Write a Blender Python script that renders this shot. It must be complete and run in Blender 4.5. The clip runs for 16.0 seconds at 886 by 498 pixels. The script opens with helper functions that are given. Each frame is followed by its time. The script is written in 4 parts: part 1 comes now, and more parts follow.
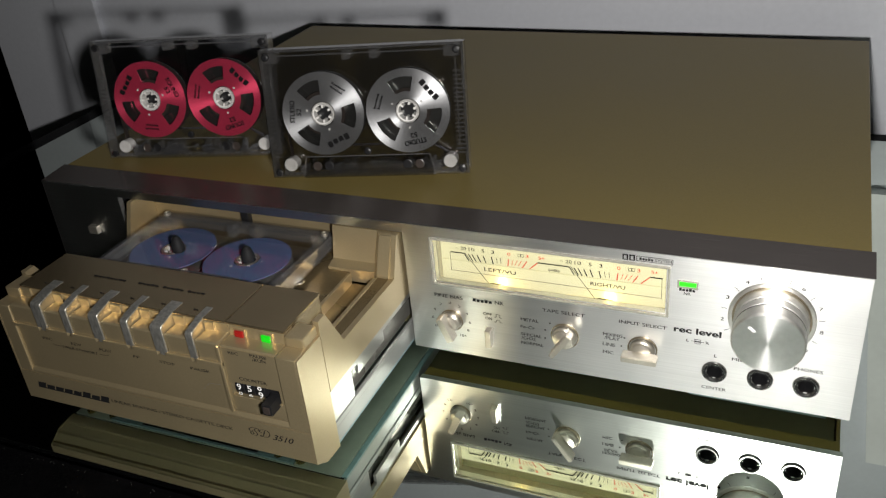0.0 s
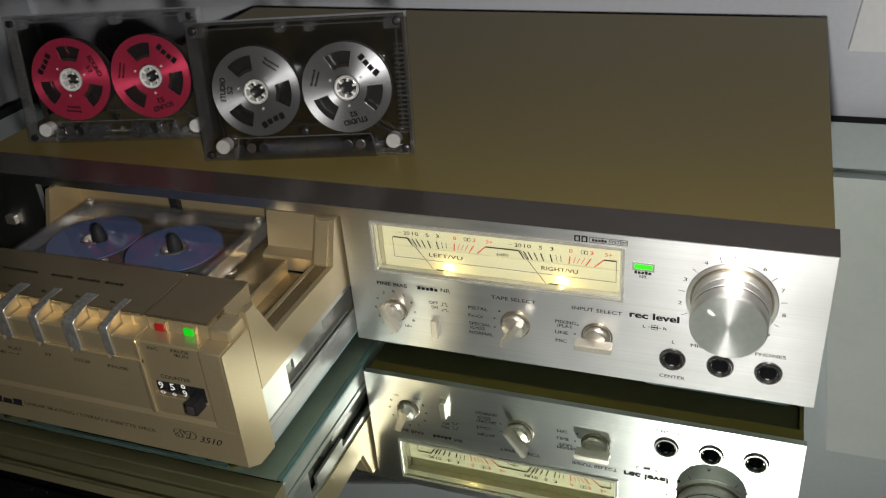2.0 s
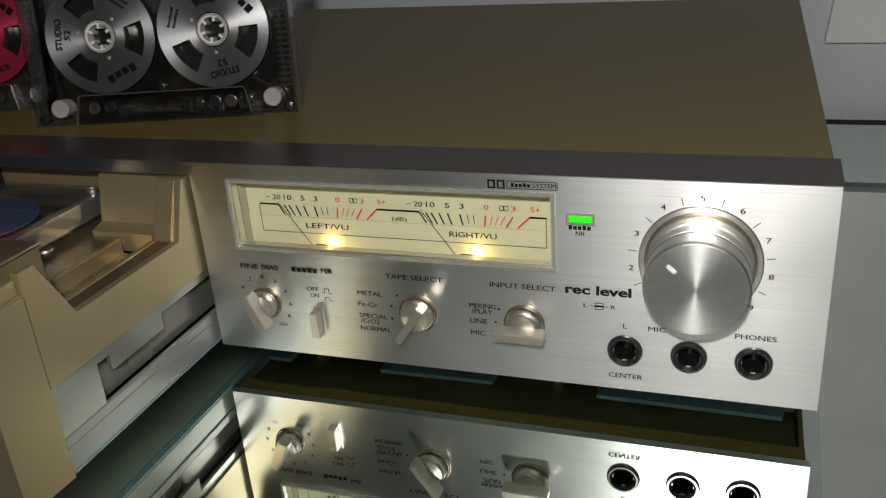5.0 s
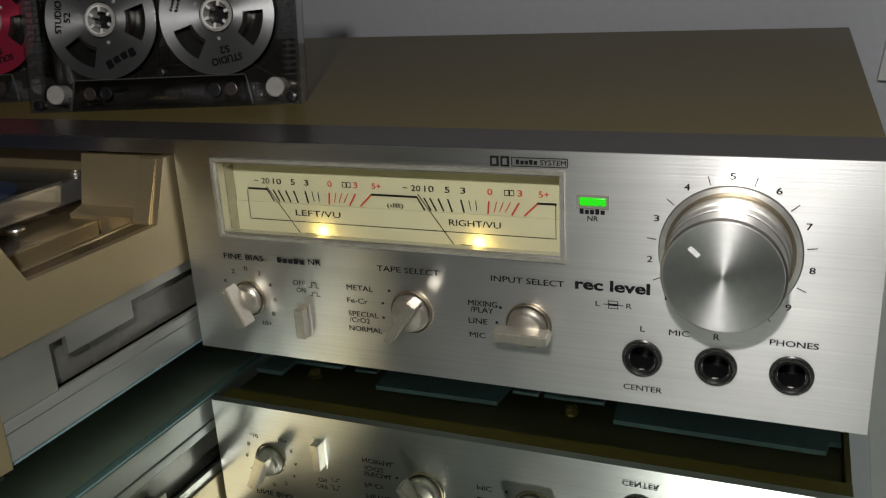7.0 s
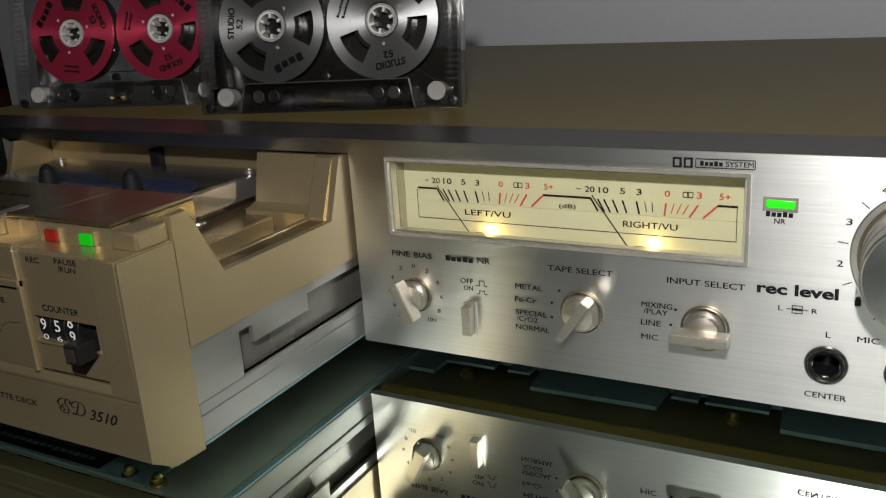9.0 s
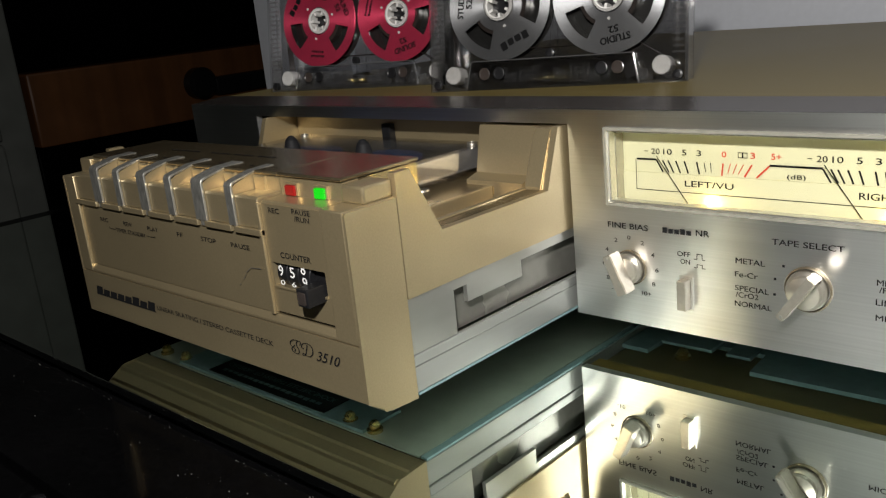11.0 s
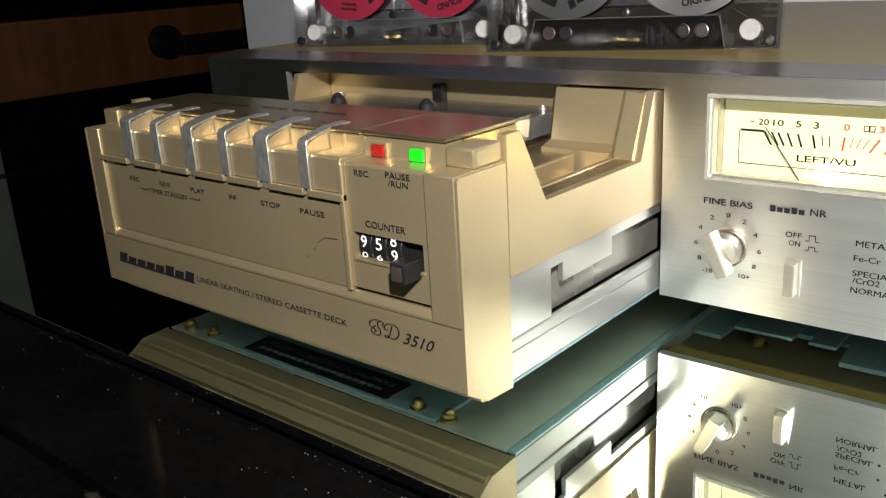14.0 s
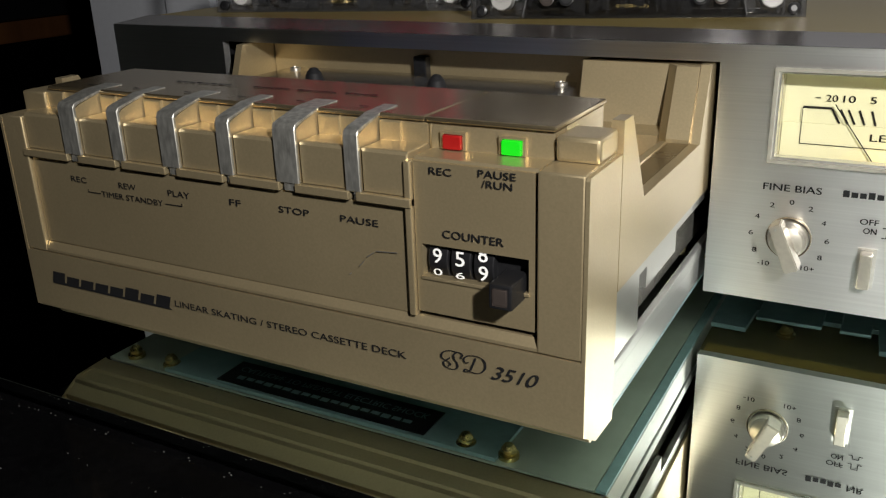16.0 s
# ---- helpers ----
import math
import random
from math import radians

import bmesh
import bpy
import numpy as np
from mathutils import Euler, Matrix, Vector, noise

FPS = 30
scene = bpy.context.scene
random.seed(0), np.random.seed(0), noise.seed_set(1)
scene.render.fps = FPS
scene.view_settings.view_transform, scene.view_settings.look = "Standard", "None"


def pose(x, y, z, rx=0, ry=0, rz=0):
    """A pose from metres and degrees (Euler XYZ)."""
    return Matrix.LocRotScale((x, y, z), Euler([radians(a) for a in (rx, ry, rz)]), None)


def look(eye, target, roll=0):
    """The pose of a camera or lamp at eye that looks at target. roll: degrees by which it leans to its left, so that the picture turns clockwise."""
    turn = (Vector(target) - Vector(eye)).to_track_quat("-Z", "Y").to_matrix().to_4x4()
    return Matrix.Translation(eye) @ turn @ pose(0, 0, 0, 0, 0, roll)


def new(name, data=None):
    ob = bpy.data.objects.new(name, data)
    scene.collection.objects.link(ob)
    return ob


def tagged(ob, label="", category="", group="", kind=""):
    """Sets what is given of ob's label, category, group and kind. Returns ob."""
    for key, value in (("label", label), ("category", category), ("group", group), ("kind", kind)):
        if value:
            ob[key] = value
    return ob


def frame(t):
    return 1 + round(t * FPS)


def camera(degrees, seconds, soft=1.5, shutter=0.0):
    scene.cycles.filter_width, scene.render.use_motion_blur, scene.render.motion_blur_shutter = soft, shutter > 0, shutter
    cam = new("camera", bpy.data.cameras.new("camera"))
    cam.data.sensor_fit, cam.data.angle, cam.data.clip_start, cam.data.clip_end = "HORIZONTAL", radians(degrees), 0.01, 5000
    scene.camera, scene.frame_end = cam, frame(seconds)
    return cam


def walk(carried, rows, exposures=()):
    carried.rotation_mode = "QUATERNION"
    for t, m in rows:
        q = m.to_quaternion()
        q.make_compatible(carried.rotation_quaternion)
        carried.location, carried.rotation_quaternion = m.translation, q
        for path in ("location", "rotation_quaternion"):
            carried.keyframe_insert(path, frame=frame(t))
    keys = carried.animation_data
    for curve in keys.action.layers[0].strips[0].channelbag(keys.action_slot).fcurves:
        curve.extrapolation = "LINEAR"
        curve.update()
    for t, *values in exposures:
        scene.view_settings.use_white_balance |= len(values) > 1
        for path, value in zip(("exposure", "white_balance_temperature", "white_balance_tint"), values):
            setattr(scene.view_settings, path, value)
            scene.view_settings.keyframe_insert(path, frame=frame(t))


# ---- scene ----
cam = camera(53.60, 16.0, 1.25)
# seconds, eye, target, roll
PATH = [
    (0, (-0.02797, -0.30910, 0.26039), (-0.7702, 1.2688, -0.7191), -5.65),
    (0.5, (-0.02775, -0.30460, 0.25709), (-0.7583, 1.2755, -0.7277), -5.54),
    (1, (-0.02933, -0.30087, 0.25366), (-0.7381, 1.2871, -0.7343), -5.23),
    (1.5, (-0.03057, -0.29708, 0.25029), (-0.7181, 1.2983, -0.7407), -5.03),
    (2, (-0.02867, -0.28882, 0.24311), (-0.6897, 1.3161, -0.7505), -5.03),
    (2.5, (-0.02556, -0.28139, 0.23732), (-0.6624, 1.3356, -0.7525), -4.95),
    (3, (-0.02469, -0.27325, 0.22957), (-0.6170, 1.3576, -0.7651), -4.41),
    (3.5, (-0.02510, -0.26406, 0.21871), (-0.5882, 1.3713, -0.7856), -4.21),
    (4, (-0.02773, -0.25075, 0.20185), (-0.5846, 1.3977, -0.7843), -4.40),
    (4.5, (-0.02659, -0.23750, 0.18029), (-0.6152, 1.4494, -0.7186), -4.56),
    (7, (-0.01976, -0.20748, 0.12691), (-0.7583, 1.5382, -0.5110), -3.28),
    (7.5, (-0.01997, -0.20687, 0.12690), (-0.7651, 1.5389, -0.5032), -3.34),
    (8, (-0.02602, -0.21160, 0.12844), (-0.8082, 1.5246, -0.4828), -3.28),
    (8.5, (-0.03231, -0.21716, 0.12818), (-0.8817, 1.4905, -0.4739), -3.40),
    (9, (-0.03951, -0.22146, 0.12574), (-0.9617, 1.4492, -0.4728), -3.78),
    (9.5, (-0.03991, -0.22221, 0.12260), (-1.0667, 1.3900, -0.4659), -4.32),
    (10, (-0.03996, -0.22306, 0.12035), (-1.2063, 1.2969, -0.4536), -5.20),
    (12.3, (-0.02451, -0.22821, 0.11331), (-1.4253, 1.0960, -0.4199), -5.44),
    (12.5, (-0.02607, -0.22891, 0.11386), (-1.4264, 1.0971, -0.4159), -5.32),
    (13, (-0.03702, -0.23040, 0.11319), (-1.4141, 1.1136, -0.4319), -4.94),
    (13.5, (-0.05700, -0.23116, 0.11268), (-1.3715, 1.1579, -0.4728), -4.13),
    (14, (-0.07890, -0.23196, 0.11166), (-1.3233, 1.2074, -0.5046), -3.34),
    (14.5, (-0.10513, -0.22971, 0.11079), (-1.2560, 1.2761, -0.5280), -2.58),
    (15, (-0.11917, -0.22526, 0.10782), (-1.1963, 1.3261, -0.5503), -2.36),
    (15.5, (-0.13494, -0.22828, 0.10968), (-1.1137, 1.3801, -0.5649), -2.12),
    (16, (-0.14745, -0.22964, 0.10957), (-1.0565, 1.4101, -0.5867), -1.90),
]
EXPOSURES = [(0, 1.14), (1, 0.98), (2, 0.84), (3, 0.70), (3.5, 0.55), (4.5, 0.30), (7, -0.18), (8, -0.05), (8.6, 0.20), (9, 0.31), (10, 0.75), (12.5, 1.58), (14, 1.92), (14.5, 2.04), (15.2, 1.68), (16, 1.31)]
walk(cam, [(t, look(eye, target, roll)) for t, eye, target, roll in PATH], EXPOSURES)

# ---- light: the phone's own lamp in an otherwise dark room ----
world = bpy.data.worlds.new("dark_room")
world.use_nodes = True
world.node_tree.nodes["Background"].inputs[0].default_value = (0.8, 0.85, 1.0, 1)
world.node_tree.nodes["Background"].inputs[1].default_value = 0.004
scene.world = world
LAMP_AT, LAMP_AIM, LAMP_WATTS = (-0.030, -0.262, 0.216), (-0.15, 0.0, 0.05), 3.2
lamp_data = bpy.data.lights.new("phone_lamp", "SPOT")
lamp_data.energy, lamp_data.color, lamp_data.shadow_soft_size = LAMP_WATTS, (1.0, 0.97, 0.925), 0.007
lamp_data.spot_size, lamp_data.spot_blend = radians(165), 0.6
lamp = new("phone_lamp", lamp_data)
lamp.matrix_world = look(LAMP_AT, LAMP_AIM)


# ---- materials ----
def shader(name, color, rough=0.5, metal=0.0, bump=0.0, scale=400.0, vary=0.12, stretch=(1, 1, 1), coat=0.0, aniso=0.0, spec=0.5, wear=0.08, grime=25.0):
    """A surface with fine grain, broad stains, uneven gloss and a little relief."""
    m = bpy.data.materials.new(name)
    m.use_nodes = True
    nt, b = m.node_tree, m.node_tree.nodes["Principled BSDF"]
    co = nt.nodes.new("ShaderNodeTexCoord")
    mp = nt.nodes.new("ShaderNodeMapping")
    mp.inputs["Scale"].default_value = stretch
    nt.links.new(co.outputs["Object"], mp.inputs[0])
    fine = nt.nodes.new("ShaderNodeTexNoise")
    fine.inputs["Scale"].default_value, fine.inputs["Detail"].default_value = scale, 4
    nt.links.new(mp.outputs[0], fine.inputs["Vector"])
    broad = nt.nodes.new("ShaderNodeTexNoise")
    broad.inputs["Scale"].default_value, broad.inputs["Detail"].default_value = grime, 5
    nt.links.new(co.outputs["Object"], broad.inputs["Vector"])
    ramp = nt.nodes.new("ShaderNodeMapRange")
    ramp.inputs["From Min"].default_value, ramp.inputs["From Max"].default_value = 0.25, 0.75
    ramp.inputs["To Min"].default_value, ramp.inputs["To Max"].default_value = 1 - vary, 1 + vary
    nt.links.new(fine.outputs["Fac"], ramp.inputs["Value"])
    ramp2 = nt.nodes.new("ShaderNodeMapRange")
    ramp2.inputs["From Min"].default_value, ramp2.inputs["From Max"].default_value = 0.3, 0.7
    ramp2.inputs["To Min"].default_value, ramp2.inputs["To Max"].default_value = 1 - wear, 1 + wear
    nt.links.new(broad.outputs["Fac"], ramp2.inputs["Value"])
    mul = nt.nodes.new("ShaderNodeMath")
    mul.operation = "MULTIPLY"
    nt.links.new(ramp.outputs[0], mul.inputs[0])
    nt.links.new(ramp2.outputs[0], mul.inputs[1])
    tone = nt.nodes.new("ShaderNodeVectorMath")
    tone.operation = "SCALE"
    tone.inputs[0].default_value = color
    nt.links.new(mul.outputs[0], tone.inputs["Scale"])
    nt.links.new(tone.outputs[0], b.inputs["Base Color"])
    gloss = nt.nodes.new("ShaderNodeMath")
    gloss.operation = "MULTIPLY"
    gloss.inputs[1].default_value = rough
    nt.links.new(ramp2.outputs[0], gloss.inputs[0])
    nt.links.new(gloss.outputs[0], b.inputs["Roughness"])
    b.inputs["Metallic"].default_value = metal
    b.inputs["Coat Weight"].default_value = coat
    b.inputs["Specular IOR Level"].default_value = spec
    b.inputs["Anisotropic"].default_value = aniso
    if bump:
        bp = nt.nodes.new("ShaderNodeBump")
        bp.inputs["Strength"].default_value, bp.inputs["Distance"].default_value = bump, 0.0004
        nt.links.new(fine.outputs["Fac"], bp.inputs["Height"])
        nt.links.new(bp.outputs[0], b.inputs["Normal"])
    return m


def clear(name, tint, gloss=0.06, rough=0.03, haze=0.0):
    """Clear moulded plastic or a thin pane: lets light straight through, with a gloss that grows at grazing angles."""
    m = bpy.data.materials.new(name)
    m.use_nodes = True
    nt = m.node_tree
    nt.nodes.remove(nt.nodes["Principled BSDF"])
    thru = nt.nodes.new("ShaderNodeBsdfTransparent")
    thru.inputs[0].default_value = (*tint, 1)
    shine = nt.nodes.new("ShaderNodeBsdfGlossy")
    shine.inputs["Roughness"].default_value = rough
    edge = nt.nodes.new("ShaderNodeLayerWeight")
    edge.inputs["Blend"].default_value = 0.5
    power = nt.nodes.new("ShaderNodeMath")
    power.operation = "POWER"
    power.inputs[1].default_value = 4.0
    nt.links.new(edge.outputs["Facing"], power.inputs[0])
    add = nt.nodes.new("ShaderNodeMath")
    add.operation, add.use_clamp = "MULTIPLY_ADD", True
    add.inputs[1].default_value, add.inputs[2].default_value = 0.7, gloss
    nt.links.new(power.outputs[0], add.inputs[0])
    mix = nt.nodes.new("ShaderNodeMixShader")
    nt.links.new(add.outputs[0], mix.inputs[0])
    nt.links.new(thru.outputs[0], mix.inputs[1])
    nt.links.new(shine.outputs[0], mix.inputs[2])
    milk = nt.nodes.new("ShaderNodeBsdfDiffuse")
    milk.inputs[0].default_value = (0.8, 0.8, 0.8, 1)
    last = nt.nodes.new("ShaderNodeMixShader")
    last.inputs[0].default_value = haze
    nt.links.new(mix.outputs[0], last.inputs[1])
    nt.links.new(milk.outputs[0], last.inputs[2])
    nt.links.new(last.outputs[0], nt.nodes["Material Output"].inputs[0])
    return m


def glow(name, color, strength, base=(0.1, 0.1, 0.1)):
    m = shader(name, base, 0.3)
    b = m.node_tree.nodes["Principled BSDF"]
    b.inputs["Emission Color"].default_value = (*color, 1)
    b.inputs["Emission Strength"].default_value = strength
    return m


ALU = shader("brushed_aluminium", (0.84, 0.84, 0.835), 0.39, 1.0, 0.12, 260, 0.06, (0.04, 1, 6), wear=0.05)
KNOB_ALU = shader("turned_aluminium", (0.78, 0.765, 0.73), 0.38, 1.0, 0.05, 500, 0.08)
SPUN = shader("spun_aluminium_face", (0.78, 0.78, 0.77), 0.36, 1.0, 0.0, 500, 0.05)
BRONZE = shader("dull_bronze_collar", (0.33, 0.28, 0.20), 0.35, 0.9, 0.05, 600, 0.1)
NICKEL = shader("satin_nickel", (0.53, 0.495, 0.43), 0.36, 0.88, 0.05, 600, 0.08)
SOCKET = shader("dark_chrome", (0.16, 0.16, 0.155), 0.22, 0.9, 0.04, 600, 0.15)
CHROME = shader("scuffed_chrome", (0.46, 0.455, 0.42), 0.38, 0.85, 0.3, 900, 0.35, (1, 1, 0.3))
GOLD = shader("champagne_metallic_paint", (0.490, 0.397, 0.238), 0.38, 0.78, 0.06, 1800, 0.06, wear=0.05, coat=0.35)
GOLD.node_tree.nodes["Principled BSDF"].inputs["Coat Roughness"].default_value = 0.32
GOLD_DARK = shader("champagne_paint_glossy", (0.37, 0.295, 0.18), 0.21, 0.90, 0.08, 1500, 0.08)
OLIVE = shader("olive_brown_enamel", (0.172, 0.130, 0.036), 0.42, 0.2, 0.12, 1400, 0.08, spec=0.35, wear=0.06, grime=9)
TRIM = shader("dark_grey_metal", (0.088, 0.076, 0.070), 0.24, 0.6, 0.06, 700, 0.1, (0.06, 1, 1))
TEAL = shader("zinc_plated_steel", (0.20, 0.31, 0.33), 0.45, 0.15, 0.05, 300, 0.12)
GREY_RAIL = shader("grey_galvanised_rail", (0.36, 0.37, 0.355), 0.40, 0.6, 0.06, 200, 0.08, (1, 0.1, 1))
RAIL = shader("polished_steel_rail", (0.50, 0.50, 0.47), 0.30, 0.85, 0.03, 200, 0.05, (1, 0.1, 1))
SMOKE = shader("smoked_strip", (0.24, 0.235, 0.21), 0.26, 0.6, 0.0, 300, 0.08)
BLACK = shader("black_plastic", (0.010, 0.010, 0.011), 0.32, 0.0, 0.03, 900, 0.2, spec=0.3)
INK = shader("black_print", (0.008, 0.008, 0.009), 0.6, spec=0.2)
REDINK = shader("red_print", (0.55, 0.06, 0.035), 0.6)
WHITE_INK = shader("white_print", (0.82, 0.82, 0.80), 0.6)
SCALE_PLATE = shader("cream_meter_scale", (0.60, 0.59, 0.43), 0.6, 0.0, 0.0, 60, 0.03)
BEZEL = shader("pale_clear_bezel", (0.46, 0.445, 0.38), 0.25, 0.5)
BRASS = shader("yellow_plated_screw", (0.72, 0.58, 0.25), 0.25, 1.0, 0.05, 800, 0.1)
WHITE_PLASTIC = shader("white_plastic", (0.60, 0.59, 0.57), 0.35)
RED_ALU = shader("red_anodised_reel", (0.85, 0.075, 0.16), 0.36, 0.7, 0.03, 900, 0.06)
SILVER_ALU = shader("silver_reel", (0.64, 0.65, 0.67), 0.36, 0.9, 0.03, 900, 0.06)
BLUE_REEL = shader("iridescent_reel", (0.30, 0.36, 0.58), 0.30, 0.1, 0.0, 60, 0.35)
TAPE = shader("brown_black_tape", (0.035, 0.028, 0.025), 0.25)
WALL = shader("white_wall_paint", (0.66, 0.68, 0.735), 0.6, 0.0, 0.08, 220, 0.03, wear=0.03, grime=3)
PANEL_WHITE = shader("white_gloss_panel", (0.86, 0.86, 0.87), 0.35, 0.0, 0.02, 200, 0.02, wear=0.02)
# white lacquer darkened to grey: the room's dimness is in the colour
DIM_WHITE = shader("dimmed_white_lacquer", (0.17, 0.18, 0.165), 0.4, 0.0, 0.02, 40, 0.04)
TRAY = shader("dark_bronze_tray", (0.27, 0.205, 0.11), 0.27, 0.8, 0.03, 900, 0.08)
DUST = shader("grey_dust", (0.10, 0.10, 0.095), 0.9)
WOOD = shader("orange_brown_veneer", (0.15, 0.06, 0.02), 0.45, 0.0, 0.1, 30, 0.3, (1, 1, 0.08))
TABLE_BLACK = shader("black_lacquer", (0.0018, 0.0018, 0.0020), 0.12, 0.0, 0.05, 500, 0.3, wear=0.3, spec=0.02)
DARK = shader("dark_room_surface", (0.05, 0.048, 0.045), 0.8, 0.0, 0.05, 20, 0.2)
MIRROR = shader("green_tinted_mirror", (0.68, 0.745, 0.69), 0.012, 1.0, 0.0, 30, 0.01, wear=0.03)
CLEAR = clear("clear_polystyrene", (0.88, 0.88, 0.885), 0.06, 0.06)
SMOKY = clear("smoky_polystyrene", (0.73, 0.727, 0.725), 0.05, 0.06)
MOULDED = clear("moulded_clear_edges", (0.92, 0.92, 0.925), 0.30, 0.06, 0.045)
CHASSIS = shader("grey_green_chassis", (0.34, 0.38, 0.33), 0.5, 0.3, 0.03, 120, 0.08)
UNDER = shader("olive_chassis", (0.13, 0.12, 0.06), 0.5, 0.3, 0.03, 120, 0.08)
PANE = clear("meter_window", (0.97, 0.96, 0.9), 0.0)
along = ALU.node_tree.nodes.new("ShaderNodeCombineXYZ")
along.inputs[0].default_value = 1.0
ALU.node_tree.links.new(along.outputs[0], ALU.node_tree.nodes["Principled BSDF"].inputs["Tangent"])
ALU.node_tree.nodes["Principled BSDF"].inputs["Anisotropic"].default_value = 0.75
ALU.node_tree.nodes["Principled BSDF"].inputs["Anisotropic Rotation"].default_value = 0.25
for spun in (SPUN, RED_ALU, SILVER_ALU):
    tan = spun.node_tree.nodes.new("ShaderNodeTangent")
    tan.direction_type, tan.axis = "RADIAL", "Y"
    spun.node_tree.links.new(tan.outputs[0], spun.node_tree.nodes["Principled BSDF"].inputs["Tangent"])
    spun.node_tree.nodes["Principled BSDF"].inputs["Anisotropic"].default_value = 0.8
    spun.node_tree.nodes["Principled BSDF"].inputs["Anisotropic Rotation"].default_value = 0.25
hue = BLUE_REEL.node_tree.nodes.new("ShaderNodeTexNoise")
hue.inputs["Scale"].default_value = 55
tint = BLUE_REEL.node_tree.nodes.new("ShaderNodeValToRGB")
tint.color_ramp.elements[0].position, tint.color_ramp.elements[0].color = 0.36, (0.03, 0.17, 0.24, 1)
tint.color_ramp.elements[1].position, tint.color_ramp.elements[1].color = 0.66, (0.34, 0.10, 0.24, 1)
mid = tint.color_ramp.elements.new(0.52)
mid.color = (0.07, 0.13, 0.30, 1)
BLUE_REEL.node_tree.links.new(hue.outputs["Fac"], tint.inputs[0])
BLUE_REEL.node_tree.links.new(tint.outputs[0], BLUE_REEL.node_tree.nodes["Principled BSDF"].inputs["Base Color"])
GREEN_LED = glow("green_lamp", (0.005, 1.0, 0.01), 0.30, (0.005, 0.06, 0.006))
PANEL_LED = glow("green_panel_lamp", (0.03, 1.0, 0.01), 0.85, (0.005, 0.06, 0.006))
RED_LED = glow("red_lamp", (1.0, 0.03, 0.02), 0.02, (0.22, 0.006, 0.006))


# ---- building helpers ----
def box(bm, x0, x1, y0, y1, z0, z1, bevel=0.0):
    m = Matrix.Translation(((x0 + x1) / 2, (y0 + y1) / 2, (z0 + z1) / 2)) @ Matrix.Diagonal((abs(x1 - x0), abs(y1 - y0), abs(z1 - z0), 1))
    made = bmesh.ops.create_cube(bm, size=1, matrix=m)["verts"]
    if bevel:
        edges = list({e for v in made for e in v.link_edges})
        bmesh.ops.bevel(bm, geom=edges, offset=bevel, segments=2, profile=0.5, affect="EDGES")
    return bm


def boxed(x0, x1, y0, y1, z0, z1, bevel=0.0):
    return box(bmesh.new(), x0, x1, y0, y1, z0, z1, bevel)


def prism(bm, outline, axis, lo, hi):
    """Extrudes an outline: axis 'x' takes (y, z) pairs, 'y' takes (x, z), 'z' takes (x, y)."""
    place = {"x": lambda a, b, c: (c, a, b), "y": lambda a, b, c: (a, c, b), "z": lambda a, b, c: (a, b, c)}[axis]
    v0 = [bm.verts.new(place(a, b, lo)) for a, b in outline]
    v1 = [bm.verts.new(place(a, b, hi)) for a, b in outline]
    n = len(outline)
    bm.faces.new(v0)
    bm.faces.new(v1[::-1])
    for i in range(n):
        bm.faces.new((v0[i], v1[i], v1[(i + 1) % n], v0[(i + 1) % n]))
    bmesh.ops.recalc_face_normals(bm, faces=bm.faces)
    return bm


def lathe(profile, n=48):
    """Turns (radius, height) pairs round the y axis; height runs towards the viewer (-y)."""
    bm = bmesh.new()
    rings = []
    for r, h in profile:
        if r < 1e-7:
            rings.append([bm.verts.new((0, -h, 0))])
        else:
            rings.append([bm.verts.new((r * math.cos(2 * math.pi * i / n), -h, r * math.sin(2 * math.pi * i / n))) for i in range(n)])
    for a, b in zip(rings, rings[1:]):
        for i in range(n):
            j = (i + 1) % n
            if len(a) == 1 and len(b) == 1:
                continue
            if len(a) == 1:
                bm.faces.new((a[0], b[i], b[j]))
            elif len(b) == 1:
                bm.faces.new((a[i], b[0], a[j]))
            else:
                bm.faces.new((a[i], b[i], b[j], a[j]))
    bmesh.ops.recalc_face_normals(bm, faces=bm.faces)
    return bm


def plate(x0, x1, z0, z1, y0, y1, holes):
    """An upright plate from y0 (front) to y1, with rectangular holes (x0, x1, z0, z1)."""
    bm = bmesh.new()
    xs = sorted({x0, x1, *[h[i] for h in holes for i in (0, 1)]})
    zs = sorted({z0, z1, *[h[i] for h in holes for i in (2, 3)]})
    vs = {(x, z): bm.verts.new((x, y0, z)) for x in xs for z in zs}
    for xa, xb in zip(xs, xs[1:]):
        for za, zb in zip(zs, zs[1:]):
            cx, cz = (xa + xb) / 2, (za + zb) / 2
            if not any(h[0] < cx < h[1] and h[2] < cz < h[3] for h in holes):
                bm.faces.new((vs[xa, za], vs[xb, za], vs[xb, zb], vs[xa, zb]))
    for v in [v for v in bm.verts if not v.link_faces]:
        bm.verts.remove(v)
    got = bmesh.ops.extrude_face_region(bm, geom=bm.faces[:])
    bmesh.ops.translate(bm, vec=(0, y1 - y0, 0), verts=[g for g in got["geom"] if isinstance(g, bmesh.types.BMVert)])
    bmesh.ops.recalc_face_normals(bm, faces=bm.faces)
    return bm


def mesh_of(name, bm, material, smooth=20):
    me = bpy.data.meshes.new(name)
    bm.to_mesh(me)
    bm.free()
    if material:
        me.materials.append(material)
    if smooth:
        me.shade_smooth()
        me.set_sharp_from_angle(angle=radians(smooth))
    return me


